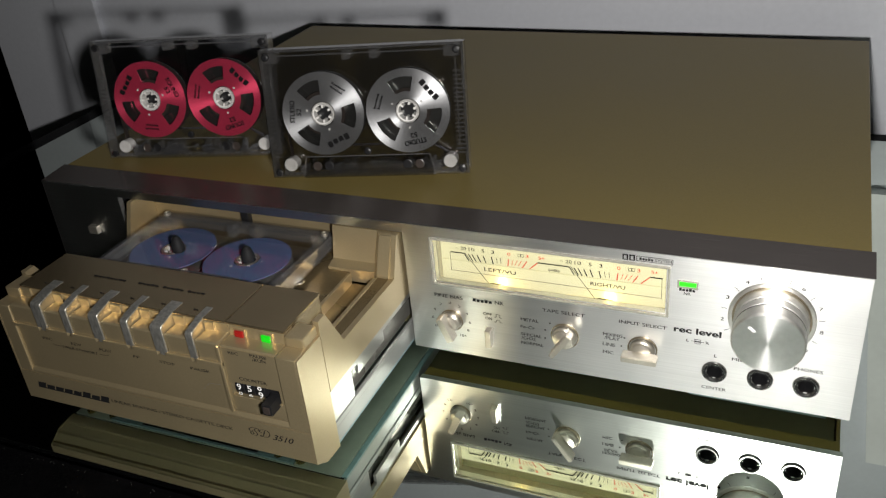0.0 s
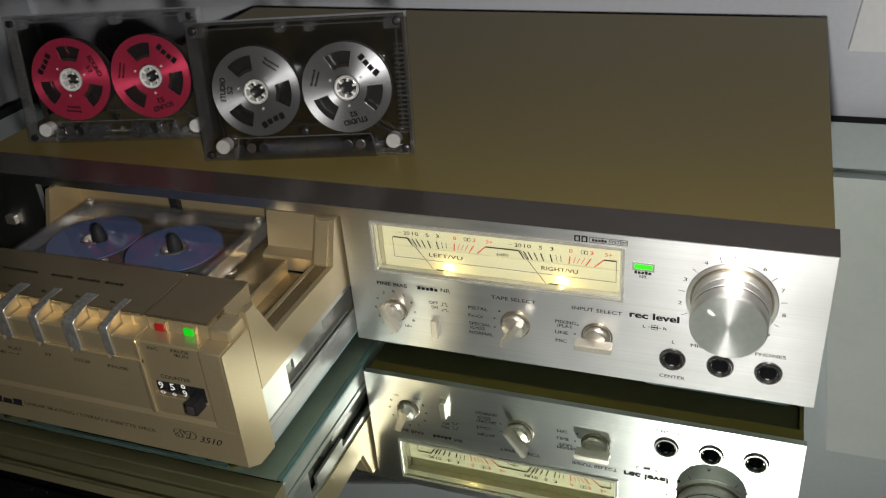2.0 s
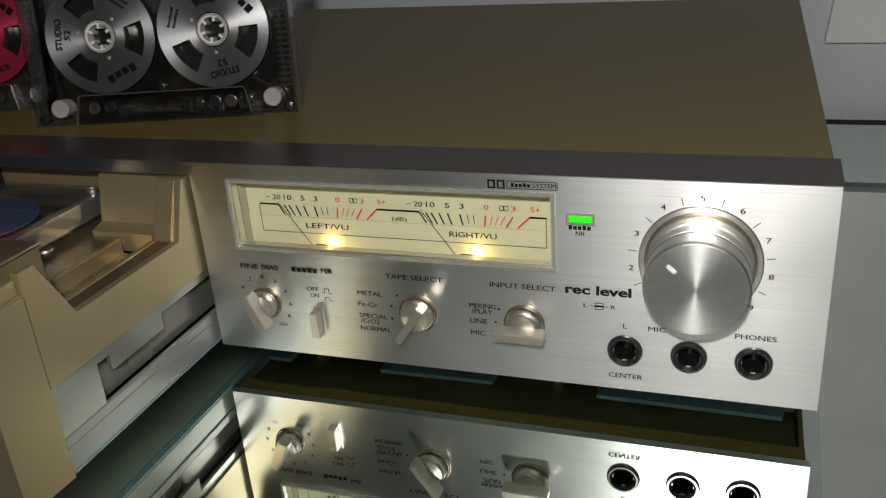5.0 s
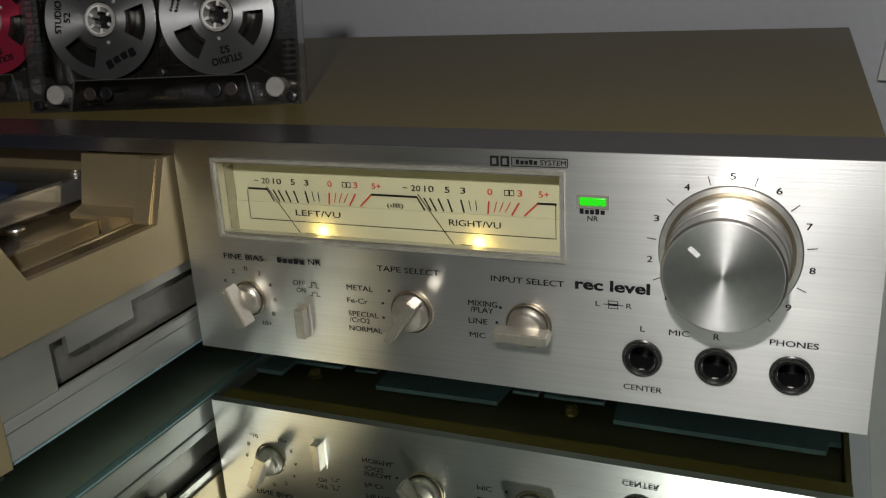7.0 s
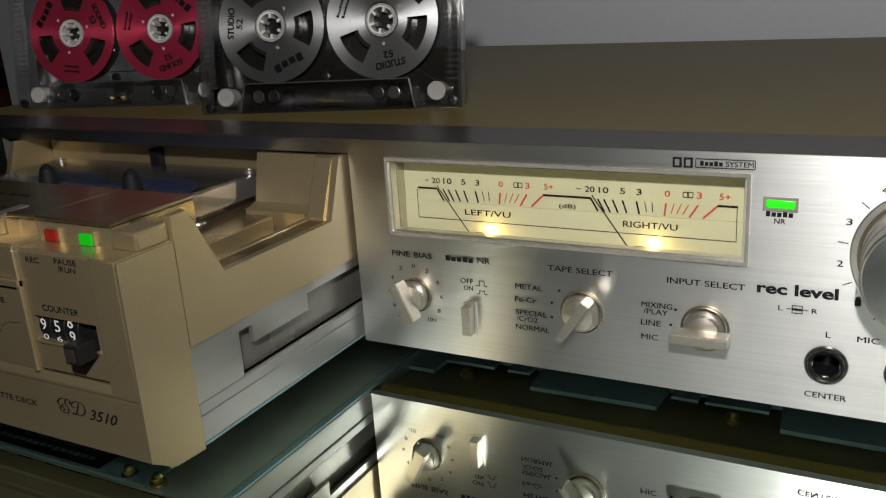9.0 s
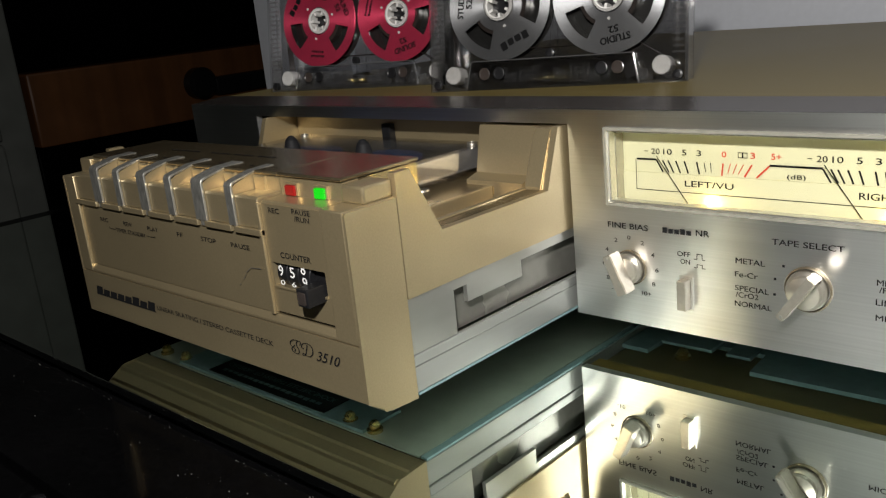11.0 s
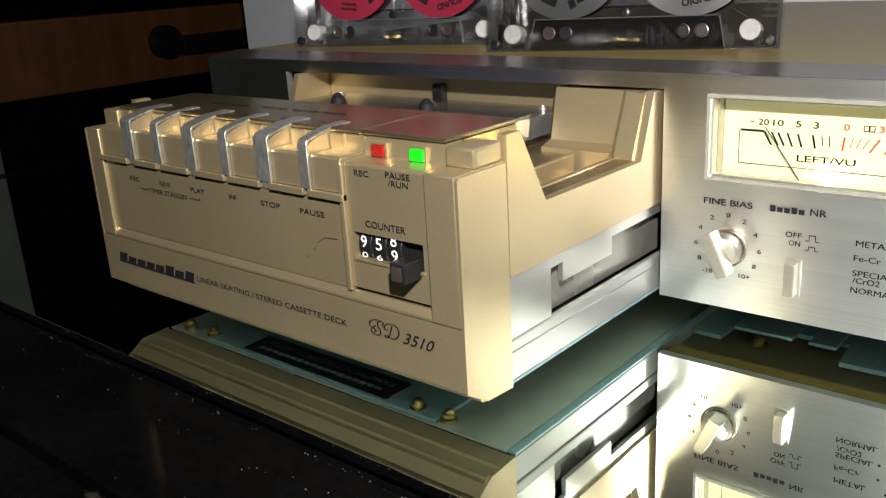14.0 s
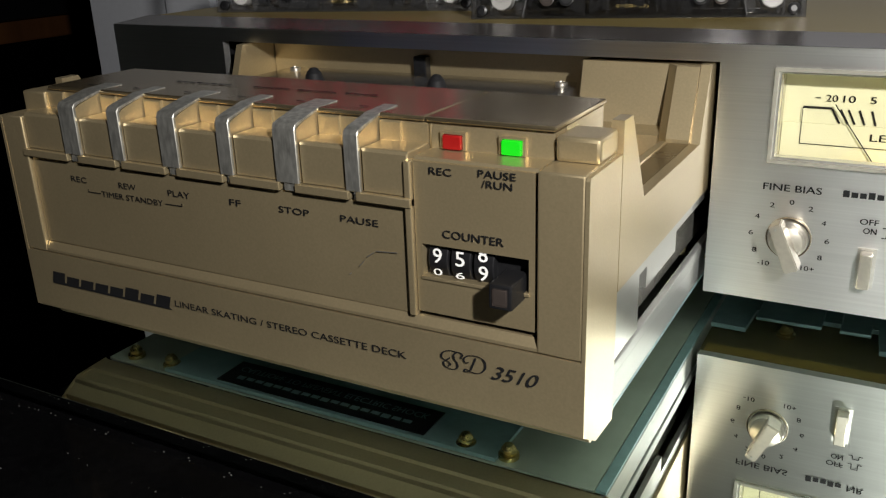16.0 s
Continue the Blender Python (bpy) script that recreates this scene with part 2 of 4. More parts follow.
def part(name, bm, material, parent, label="", at=None):
    ob = new(name, mesh_of(name, bm, material))
    if parent:
        ob.parent = parent
    if at is not None:
        ob.matrix_local = at
    if label:
        tagged(ob, label)
    if material in (CLEAR, SMOKY, PANE):
        ob.visible_shadow = False
    return ob


def thing(name, label, category, group="", at=None):
    ob = new(name)
    ob.empty_display_size = 0.01
    tagged(ob, label, category, group)
    if at is not None:
        ob.matrix_world = at
    return ob


def structure(name, bm, material, label):
    ob = new(name, mesh_of(name, bm, material))
    return tagged(ob, label, name.replace("_", " ").rstrip(" 0123456789"), "", "structure")


def lettering(words, parent, material, width, height, at, heavy=0.0, slant=0.0, name="lettering"):
    """Printed words in the built-in font, fitted to a width and height. at: the pose of the middle; the print faces -y there."""
    cu = bpy.data.curves.new("words", "FONT")
    cu.body, cu.size, cu.extrude, cu.offset, cu.shear, cu.resolution_u = words, 1.0, 0.0, heavy, slant, 3
    tmp = bpy.data.objects.new("words", cu)
    scene.collection.objects.link(tmp)
    me = bpy.data.meshes.new_from_object(tmp.evaluated_get(bpy.context.evaluated_depsgraph_get()))
    bpy.data.objects.remove(tmp)
    co = np.empty(len(me.vertices) * 3)
    me.vertices.foreach_get("co", co)
    co = co.reshape(-1, 3)
    lo, hi = co.min(0), co.max(0)
    flat = (co - (lo + hi) / 2)
    out = np.stack([flat[:, 0] / (hi[0] - lo[0]) * width, np.zeros(len(co)), flat[:, 1] / max(hi[1] - lo[1], 1e-6) * height], 1)
    me.vertices.foreach_set("co", out.ravel())
    me.update()
    bm = bmesh.new()
    bm.from_mesh(me)
    got = bmesh.ops.duplicate(bm, geom=bm.faces[:])
    bmesh.ops.translate(bm, vec=(height * 0.045, -0.00002, height * 0.02), verts=[g for g in got["geom"] if isinstance(g, bmesh.types.BMVert)])
    bm.to_mesh(me)
    bm.free()
    me.materials.clear()
    me.materials.append(material)
    ob = new(name, me)
    ob.parent = parent
    ob.matrix_local = at
    return ob


def bars(parent, material, width, height, count, at, slant=0.0, name="print", gap=0.78):
    """Unreadable or withheld writing: a row of plain bars."""
    bm = bmesh.new()
    step = width / count
    if name == "maker_mark":
        pts = [(-width / 2, -height / 2)]
        for i in range(count):
            x, w, h = -width / 2 + i * step, step * gap, height * (1.0 if i in (0, 5, 7) else 0.8)
            pts += [(x, -height * 0.32), (x + slant * h, h - height / 2), (x + w + slant * h, h - height / 2), (x + w, -height * 0.32)]
        bm.faces.new([bm.verts.new((p, 0, q)) for p, q in pts + [(width / 2, -height / 2)]])
        return part(name, bm, material, parent, "bold black maker's mark as a plain shape", at)
    for i in range(count):
        x = -width / 2 + i * step
        w = step * gap
        h = height * (1.0 if i % 3 == 0 else 0.8)
        pts = [(x, -height / 2), (x + w, -height / 2), (x + w + slant * h, -height / 2 + h), (x + slant * h, -height / 2 + h)]
        bm.faces.new([bm.verts.new((a, 0, b)) for a, b in pts])
    return part(name, bm, material, parent, "", at)


def stroke(bm, x0, z0, x1, z1, w, y):
    """A thin printed line on an upright face."""
    d = Vector((x1 - x0, 0, z1 - z0)).normalized()
    n = Vector((-d.z, 0, d.x)) * (w / 2)
    a, b = Vector((x0, y, z0)), Vector((x1, y, z1))
    bm.faces.new([bm.verts.new(p) for p in (a - n, b - n, b + n, a + n)])
    return bm


# ---- the room and the table ----
structure("wall_back", boxed(-0.82, 1.6, 0.341, 0.42, -0.72, 1.5), WALL, "white painted wall close behind the table")
structure("trim", boxed(-0.722, -0.672, 0.335, 0.341, -0.72, 1.5, 0.001), WALL, "white upright edge strip on the wall")
# raised panel added for the wall's brighter patch, paler than the wall paint
structure("wall_panel", prism(bmesh.new(), [(0.017, 0.048), (0.60, 0.046), (0.60, 0.30), (0.048, 0.30)], "y", 0.331, 0.341), PANEL_WHITE, "paler raised panel over the brighter patch of wall")
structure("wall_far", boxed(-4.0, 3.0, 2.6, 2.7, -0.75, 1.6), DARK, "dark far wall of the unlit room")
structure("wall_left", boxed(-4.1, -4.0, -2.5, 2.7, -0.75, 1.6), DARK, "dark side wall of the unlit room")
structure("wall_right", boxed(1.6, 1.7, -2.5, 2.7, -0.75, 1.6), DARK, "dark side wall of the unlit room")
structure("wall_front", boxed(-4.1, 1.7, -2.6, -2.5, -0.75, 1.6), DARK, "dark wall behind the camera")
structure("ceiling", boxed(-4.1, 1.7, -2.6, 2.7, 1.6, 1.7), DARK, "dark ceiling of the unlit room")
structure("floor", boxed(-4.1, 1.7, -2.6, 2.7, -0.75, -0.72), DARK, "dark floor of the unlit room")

MIRROR_Z = 0.0022
table = thing("mirror_table", "black lacquered table with a mirrored glass top", "table")
part("mirror_top", boxed(-0.625, 0.62, -0.1080, 0.3205, -0.004, MIRROR_Z, 0.0003), MIRROR, table, "green-tinted mirrored glass top")
bm = bmesh.new()
for x0, x1, y0, y1 in ((-0.645, 0.64, -0.1490, -0.1086), (-0.645, 0.64, 0.3210, 0.3345), (-0.645, -0.6255, -0.1083, 0.3208), (0.6205, 0.64, -0.1083, 0.3208)):
    box(bm, x0, x1, y0, y1, -0.03, MIRROR_Z - (0.0034 if y0 < -0.14 else 0.0008), 0.0006)
part("frame", bm, TABLE_BLACK, table, "black lacquered border")
part("front_board", boxed(-0.645, 0.64, -0.340, -0.1502, -0.03, MIRROR_Z - 0.005, 0.001), TABLE_BLACK, table, "black lacquered board along the front")
part("body", boxed(-0.63, 0.625, -0.14, 0.33, -0.20, -0.0065), TABLE_BLACK, table)
for x, y in ((-0.6, -0.11), (0.58, -0.11), (-0.6, 0.31), (0.58, 0.31)):
    part("leg", boxed(x, x + 0.04, y - 0.02, y + 0.02, -0.72, -0.2, 0.003), TABLE_BLACK, table)

# ---- the cassette deck ----
deck = thing("cassette_deck", "silver and brown stereo cassette deck on a mirrored table", "cassette deck")
JACKS = [(-0.0537, 0.0254), (-0.0355, 0.0254), (-0.0178, 0.0254)]
KNOB_C = (-0.0337, 0.0557)
LEFT = -0.408
holes = [(-0.178, -0.075, 0.0515, 0.0725), (-0.357, -0.193, 0.012, 0.0746), (-0.070, -0.063, 0.0650, 0.0682)]
holes += [(x - 0.0032, x + 0.0032, z - 0.0032, z + 0.0032) for x, z in JACKS]
holes += [(KNOB_C[0] - 0.0105, KNOB_C[0] + 0.0105, KNOB_C[1] - 0.0105, KNOB_C[1] + 0.0105)]
panel = part("front_panel", plate(LEFT, 0.0, 0.012, 0.079, 0.0, 0.003, holes), ALU, deck, "brushed silver aluminium front panel with black print")
bm = prism(bmesh.new(), [(0.0005, 0.0791), (0.0185, 0.0805), (0.0185, 0.076), (0.0005, 0.0776 + 0.0015)], "x", LEFT - 0.0005, 0.0005)
part("top_trim", bm, TRIM, deck, "dark grey metal strip along the front edge")
bm = bmesh.new()
box(bm, LEFT + 0.001, -0.001, 0.0187, 0.2930, 0.0788, 0.0803, 0.0005)
part("top_cover", bm, OLIVE, deck, "olive-brown enamelled steel top cover")
for x0, x1 in ((LEFT + 0.001, LEFT + 0.0025), (-0.0025, -0.001)):
    part("side_cover", boxed(x0, x1, 0.0035, 0.2930, 0.014, 0.0786), OLIVE, deck)
part("back_panel", boxed(LEFT + 0.003, -0.003, 0.2910, 0.2925, 0.014, 0.0785), BLACK, deck)
part("front_lip", boxed(-0.1925, -0.001, 0.0035, 0.010, 0.0125, 0.0138, 0.0004), OLIVE, deck, "olive-brown bottom lip")
part("front_lip", boxed(LEFT + 0.001, -0.3565, 0.0035, 0.010, 0.0125, 0.0138, 0.0004), OLIVE, deck)
lobes = [(LEFT + 0.003, 0.2905), (LEFT + 0.003, 0.046), (-0.2380, 0.046), (-0.2340, 0.0396), (-0.2200, 0.0335), (-0.2119, 0.0297), (-0.1850, 0.0293), (-0.1842, 0.0440), (-0.1485, 0.0440), (-0.1475, 0.0292), (-0.1044, 0.0300), (-0.1034, 0.0440), (-0.0680, 0.0440), (-0.0668, 0.0291), (-0.0070, 0.0284), (-0.0060, 0.034), (-0.003, 0.034), (-0.003, 0.2905)]
part("bottom_plate", prism(bmesh.new(), lobes, "z", 0.0150, 0.0165), TEAL, deck, "blue-grey zinc plated bottom plate")
part("bottom_rim", boxed(LEFT + 0.003, -0.003, 0.0102, 0.0700, 0.0175, 0.0186), UNDER, deck, "dark olive steel rim under the deck")
for x0, x1 in ((-0.1832, -0.1640), (-0.1590, -0.1503), (-0.1012, -0.0924), (-0.0905, -0.0710)):
    part("bottom_tab", boxed(x0, x1, 0.0360, 0.0600, 0.0136, 0.0148, 0.0004), TEAL, deck, "zinc plated folded tab")
for x in (-0.1736, -0.0811):
    part("screw", lathe([(0, 0.0035), (0.0012, 0.0034), (0.0020, 0.0024), (0.0020, 0.0012), (0.0028, 0.001), (0.0028, 0)], 16), BRASS, deck, "brass-coloured screw", pose(x, 0.0335, 0.0174, 90))
for x, y in ((LEFT + 0.05, 0.07), (-0.05, 0.07), (LEFT + 0.05, 0.27), (-0.05, 0.27)):
    part("foot", lathe([(0, 0.0143), (0.011, 0.0143), (0.0125, 0.0125), (0.0125, 0.0), (0, 0.0)], 28), BLACK, deck, "black rubber foot", pose(x, y, 0.0165, 90))
# inside of the drawer bay
part("bay", plate(-0.360, -0.190, 0.0185, 0.0785, 0.20, 0.202, []), BLACK, deck)
for x in (-0.3605, -0.1895):
    part("bay_wall", boxed(x, x + 0.001, 0.0035, 0.199, 0.0185, 0.0785), BLACK, deck)

# print and controls on the front panel
Y = -0.0003


def word(text, x, z, w, h, mat=INK, heavy=0.0, parent=deck, y=Y, slant=0.0):
    return lettering(text, parent, mat, w, h, pose(x, y, z), heavy, slant)


word("FINE BIAS", -0.1728, 0.0437, 0.0140, 0.0018)
bars(deck, INK, 0.0096, 0.0017, 5, pose(-0.1561, Y, 0.0438))
word("NR", -0.1482, 0.0440, 0.0041, 0.0018)
word("OFF", -0.1542, 0.0371, 0.0042, 0.0015)
word("ON", -0.1538, 0.0348, 0.0030, 0.0015)
bm = bmesh.new()
for z, up in ((0.0366, 1), (0.0340, 0)):
    stroke(bm, -0.1510, z - 0.0006, -0.1500, z - 0.0006, 0.00022, Y)
    stroke(bm, -0.1484, z - 0.0006, -0.1474, z - 0.0006, 0.00022, Y)
    stroke(bm, -0.1500, z - 0.0006, -0.1500, z + 0.0004 + 0.0006 * up, 0.00022, Y)
    stroke(bm, -0.1484, z - 0.0006, -0.1484, z + 0.0004 + 0.0006 * up, 0.00022, Y)
    stroke(bm, -0.1501, z + 0.0004 + 0.0006 * up, -0.1483, z + 0.0004 + 0.0006 * up, 0.00022, Y)
part("switch_symbols", bm, INK, deck)
word("TAPE SELECT", -0.1185, 0.0440, 0.0190, 0.00165)
for text, x, z, w in (("METAL", -0.1341, 0.0373, 0.0084), ("Fe-Cr", -0.1352, 0.0333, 0.0066), ("SPECIAL", -0.1336, 0.0292, 0.0098), ("/CrO2", -0.1350, 0.0272, 0.0066), ("NORMAL", -0.1333, 0.0245, 0.0106)):
    word(text, x, z, w, 0.0016)
word("INPUT SELECT", -0.0840, 0.0440, 0.0200, 0.00165)
for text, x, z, w in (("MIXING", -0.0967, 0.0363, 0.0084), ("/PLAY", -0.0970, 0.0344, 0.0066), ("LINE", -0.0983, 0.0310, 0.0054), ("MIC", -0.0986, 0.0268, 0.0046)):
    word(text, x, z, w, 0.0016)
for x, z in ((-0.1247, 0.0374), (-0.1270, 0.0334), (-0.1271, 0.0289), (-0.0916, 0.0357), (-0.0928, 0.0312), (-0.0918, 0.0267)):
    part("index_dot", stroke(bmesh.new(), x - 0.00035, z, x + 0.00035, z, 0.0007, Y), INK, deck)
word("rec level", -0.0616, 0.0446, 0.0190, 0.0030, heavy=0.026)
word("L", -0.0652, 0.0396, 0.0011, 0.0013)
word("R", -0.0572, 0.0396, 0.0013, 0.0013)
bm = bmesh.new()
for z in (0.0402, 0.0390):
    for dz in (-0.0004, 0.0004):
        stroke(bm, -0.0624, z + dz, -0.0600, z + dz, 0.0002, Y)
    for x in (-0.0624, -0.0600):
        stroke(bm, x, z - 0.0005, x, z + 0.0005, 0.0002, Y)
stroke(bm, -0.0638, 0.0396, -0.0586, 0.0396, 0.0002, Y)
part("balance_symbol", bm, INK, deck)
for text, x, z, w in (("L", -0.0537, 0.0338, 0.0011), ("MIC", -0.0446, 0.0336, 0.0050), ("R", -0.0356, 0.0336, 0.0014), ("PHONES", -0.0178, 0.0338, 0.0109), ("CENTER", -0.0534, 0.0169, 0.0099)):
    word(text, x, z, w, 0.00155)
bars(deck, INK, 0.0066, 0.0014, 5, pose(-0.0665, Y, 0.0641))
word("NR", -0.0665, 0.0623, 0.0026, 0.0013)
bm = bmesh.new()
for x0, x1, side in ((-0.0930, -0.0907, 1), (-0.0902, -0.0879, -1)):
    box(bm, x0, x1, Y, Y + 0.0002, 0.0748, 0.0774)
part("double_mark", bm, INK, deck)
bm = bmesh.new()
for x0, x1 in ((-0.0924, -0.0913), (-0.0896, -0.0885)):
    box(bm, x0, x1, Y - 0.0002, Y, 0.0753, 0.0769)
part("double_mark_inset", bm, ALU, deck)
bm = bmesh.new()
for z in (0.0750, 0.0772):
    stroke(bm, -0.0872, z, -0.0728, z, 0.00022, Y)
for x in (-0.0872, -0.0728):
    stroke(bm, x, 0.0750, x, 0.0772, 0.00022, Y)
part("print_frame", bm, INK, deck)
bars(deck, INK, 0.0058, 0.0012, 5, pose(-0.0832, Y, 0.0761))
word("SYSTEM", -0.0765, 0.0761, 0.0066, 0.0013)
part("led", boxed(-0.0698, -0.0632, -0.0003, 0.002, 0.0656, 0.0676, 0.0003), PANEL_LED, deck, "lit green indicator lamp")
bm = plate(-0.0706, -0.0624, 0.0648, 0.0684, -0.0004, 0.001, [(-0.0699, -0.0631, 0.0655, 0.0677)])
part("led_bezel", bm, BEZEL, deck)

# rotary selectors: a ring, a turned base and a blade
def selector(x, z, angle, ring, base, blade_l, blade_w, deep, thin):
    k = part("selector_knob", lathe([(0, deep + 0.0006), (base * 0.45, deep + 0.0004), (base * 0.80, deep - 0.0003), (base * 0.86, deep - 0.0010), (base * 0.86, deep - 0.0016), (base * 0.95, deep - 0.0020), (base, deep - 0.0026), (base, 0.0004), (0, 0.0004)], 48), NICKEL, deck, "satin nickel rotary selector", pose(x, 0, z))
    part("collar", lathe([(base + 0.0003, 0.0), (base + 0.0003, 0.0006), (base + 0.0005, 0.0011), (ring - 0.0002, 0.0010), (ring, 0.0006), (ring, 0)], 48), BRONZE, k, "dull bronze collar")
    bm = bmesh.new()
    prism(bm, [(-blade_w / 2, -blade_l / 2), (blade_w / 2, -blade_l / 2), (blade_w / 2 * thin, blade_l / 2), (-blade_w / 2 * thin, blade_l / 2)], "y", -deep - 0.0052, -deep + 0.0002)
    bmesh.ops.bevel(bm, geom=bm.edges[:], offset=0.0003, segments=2, affect="EDGES")
    part("blade", bm, NICKEL, k, "", pose(0, 0, 0, 0, angle))
    part("index_dot", lathe([(0, 0.0002), (0.0004, 0.0002), (0.0004, 0)], 12), CHROME, k, "", pose(0, 0, 0, 0, angle) @ pose(0, -deep - 0.0052, blade_l * 0.42))
    return k


selector(-0.1724, 0.0305, -24, 0.0056, 0.0049, 0.0128, 0.0036, 0.0046, 0.85)
selector(-0.1180, 0.0317, 215, 0.0064, 0.0055, 0.0148, 0.0026, 0.0046, 0.85)
selector(-0.0838, 0.0313, 270, 0.0064, 0.0055, 0.0148, 0.0028, 0.0046, 1.0)
for i, text in enumerate(("0", "2", "4", "6", "8", "10+")):
    a = radians(90 - 30 * i - (0 if i else 0))
    word(text, -0.1725 + 0.0093 * math.cos(a) + (0.0008 if i == 5 else 0), 0.0308 + 0.0093 * math.sin(a), 0.0011 if len(text) == 1 else 0.0032, 0.0013)
for i, text in enumerate(("2", "4", "6", "8", "-10")):
    a = radians(120 + 30 * i)
    word(text, -0.1725 + 0.0093 * math.cos(a) - (0.0008 if i == 4 else 0), 0.0308 + 0.0093 * math.sin(a), 0.0011 if len(text) == 1 else 0.0030, 0.0013)
sw = part("switch_well", plate(-0.1558, -0.1515, 0.0197, 0.0303, -0.0003, 0.0006, [(-0.1552, -0.1521, 0.0203, 0.0297)]), KNOB_ALU, deck)
part("push_switch", boxed(-0.1551, -0.1522, -0.0036, 0.0, 0.0204, 0.0296, 0.0003), NICKEL, deck, "satin nickel push switch")

# recording level: two stacked rings in a recessed well
rec = part("level_knob", lathe([(0, 0.0172), (0.0131, 0.0172), (0.0136, 0.0167), (0.0136, 0.0112), (0.0132, 0.0109), (0.0132, 0.0105), (0.0138, 0.0102), (0.0138, 0.0066), (0.0134, 0.0063), (0.0134, 0.0059), (0.0141, 0.0056), (0.0141, -0.004), (0, -0.004)], 96), KNOB_ALU, deck, "large turned aluminium level knob", pose(KNOB_C[0], 0, KNOB_C[1]))
for h in (0.0107, 0.0061):
    part("ring_groove", lathe([(0.0130, h - 0.0003), (0.01355, h - 0.0003), (0.01355, h + 0.0003), (0.0130, h + 0.0003)], 96), TAPE, rec, "dark groove between the rings")
part("knob_face", lathe([(0, 0.0174), (0.0129, 0.0174), (0.0129, 0.0171)], 96), SPUN, rec, "spun aluminium knob face")
part("knob_mark", boxed(-0.0098, -0.0070, -0.0177, -0.0173, -0.0005, 0.0005), WHITE_INK, rec, "", pose(0, 0, 0, 0, 42))
part("well_ring", lathe([(0.0150, -0.001), (0.0150, 0.0006), (0.0163, 0.0006), (0.0166, 0.0003), (0.0166, -0.0002)], 96), KNOB_ALU, deck, "", pose(KNOB_C[0], 0, KNOB_C[1]))
part("well", lathe([(0.0150, 0.0004), (0.0139, 0.0003), (0.0139, -0.002)], 64), BRONZE, deck, "", pose(KNOB_C[0], 0, KNOB_C[1]))
bm = bmesh.new()
for i in range(1, 10):
    a = radians(90 - 33 * (i - 5))
    word(str(i), KNOB_C[0] + 0.0188 * math.cos(a), KNOB_C[1] + 0.0188 * math.sin(a), 0.0013, 0.0016)
for i in range(1, 11):
    a = radians(90 - 33 * (i - 5.5))
    c, s = math.cos(a), math.sin(a)
    stroke(bm, KNOB_C[0] + 0.0172 * c, KNOB_C[1] + 0.0172 * s, KNOB_C[0] + 0.0195 * c, KNOB_C[1] + 0.0195 * s, 0.00022, Y)
part("level_ticks", bm, INK, deck)

for x, z in JACKS:
    j = part("jack_socket", lathe([(0.0033, -0.010), (0.0033, 0.0002), (0.0036, 0.0006), (0.0042, 0.0012), (0.0047, 0.0012), (0.0050, 0.0008), (0.0052, 0.0)], 40), SOCKET, deck, "dark chromed headphone and microphone socket", pose(x, 0, z))
    part("socket_core", lathe([(0, -0.008), (0.0033, -0.008), (0.0031, -0.001), (0.0035, 0.0004), (0.0041, 0.0009), (0.0041, 0.0014), (0.0037, 0.0012)], 32), BLACK, j)

# the double level meter behind its window
meter = part("level_meter", plate(-0.1795, -0.0735, 0.0500, 0.0740, -0.0012, 0.0, [(-0.1786, -0.0744, 0.0509, 0.0731)]), BEZEL, deck, "backlit double level meter with cream scale")
part("scale_plate", boxed(-0.1785, -0.0745, 0.0075, 0.0085, 0.0478, 0.0735), SCALE_PLATE, meter)
for nm, b in (("meter_wall", (-0.1785, -0.1778, 0.0032, 0.0074, 0.0478, 0.0735)), ("meter_wall", (-0.0752, -0.0745, 0.0032, 0.0074, 0.0478, 0.0735)),
              ("meter_floor", (-0.1777, -0.0753, 0.0032, 0.0074, 0.0478, 0.0485)), ("meter_roof", (-0.1777, -0.0753, 0.0032, 0.0074, 0.0728, 0.0735))):
    part(nm, boxed(*b), BEZEL, meter)
pane = part("window", boxed(-0.1779, -0.0751, -0.0004, 0.0002, 0.0516, 0.0724), PANE, meter, "clear meter window")
pane.visible_shadow = False
YS = 0.0072
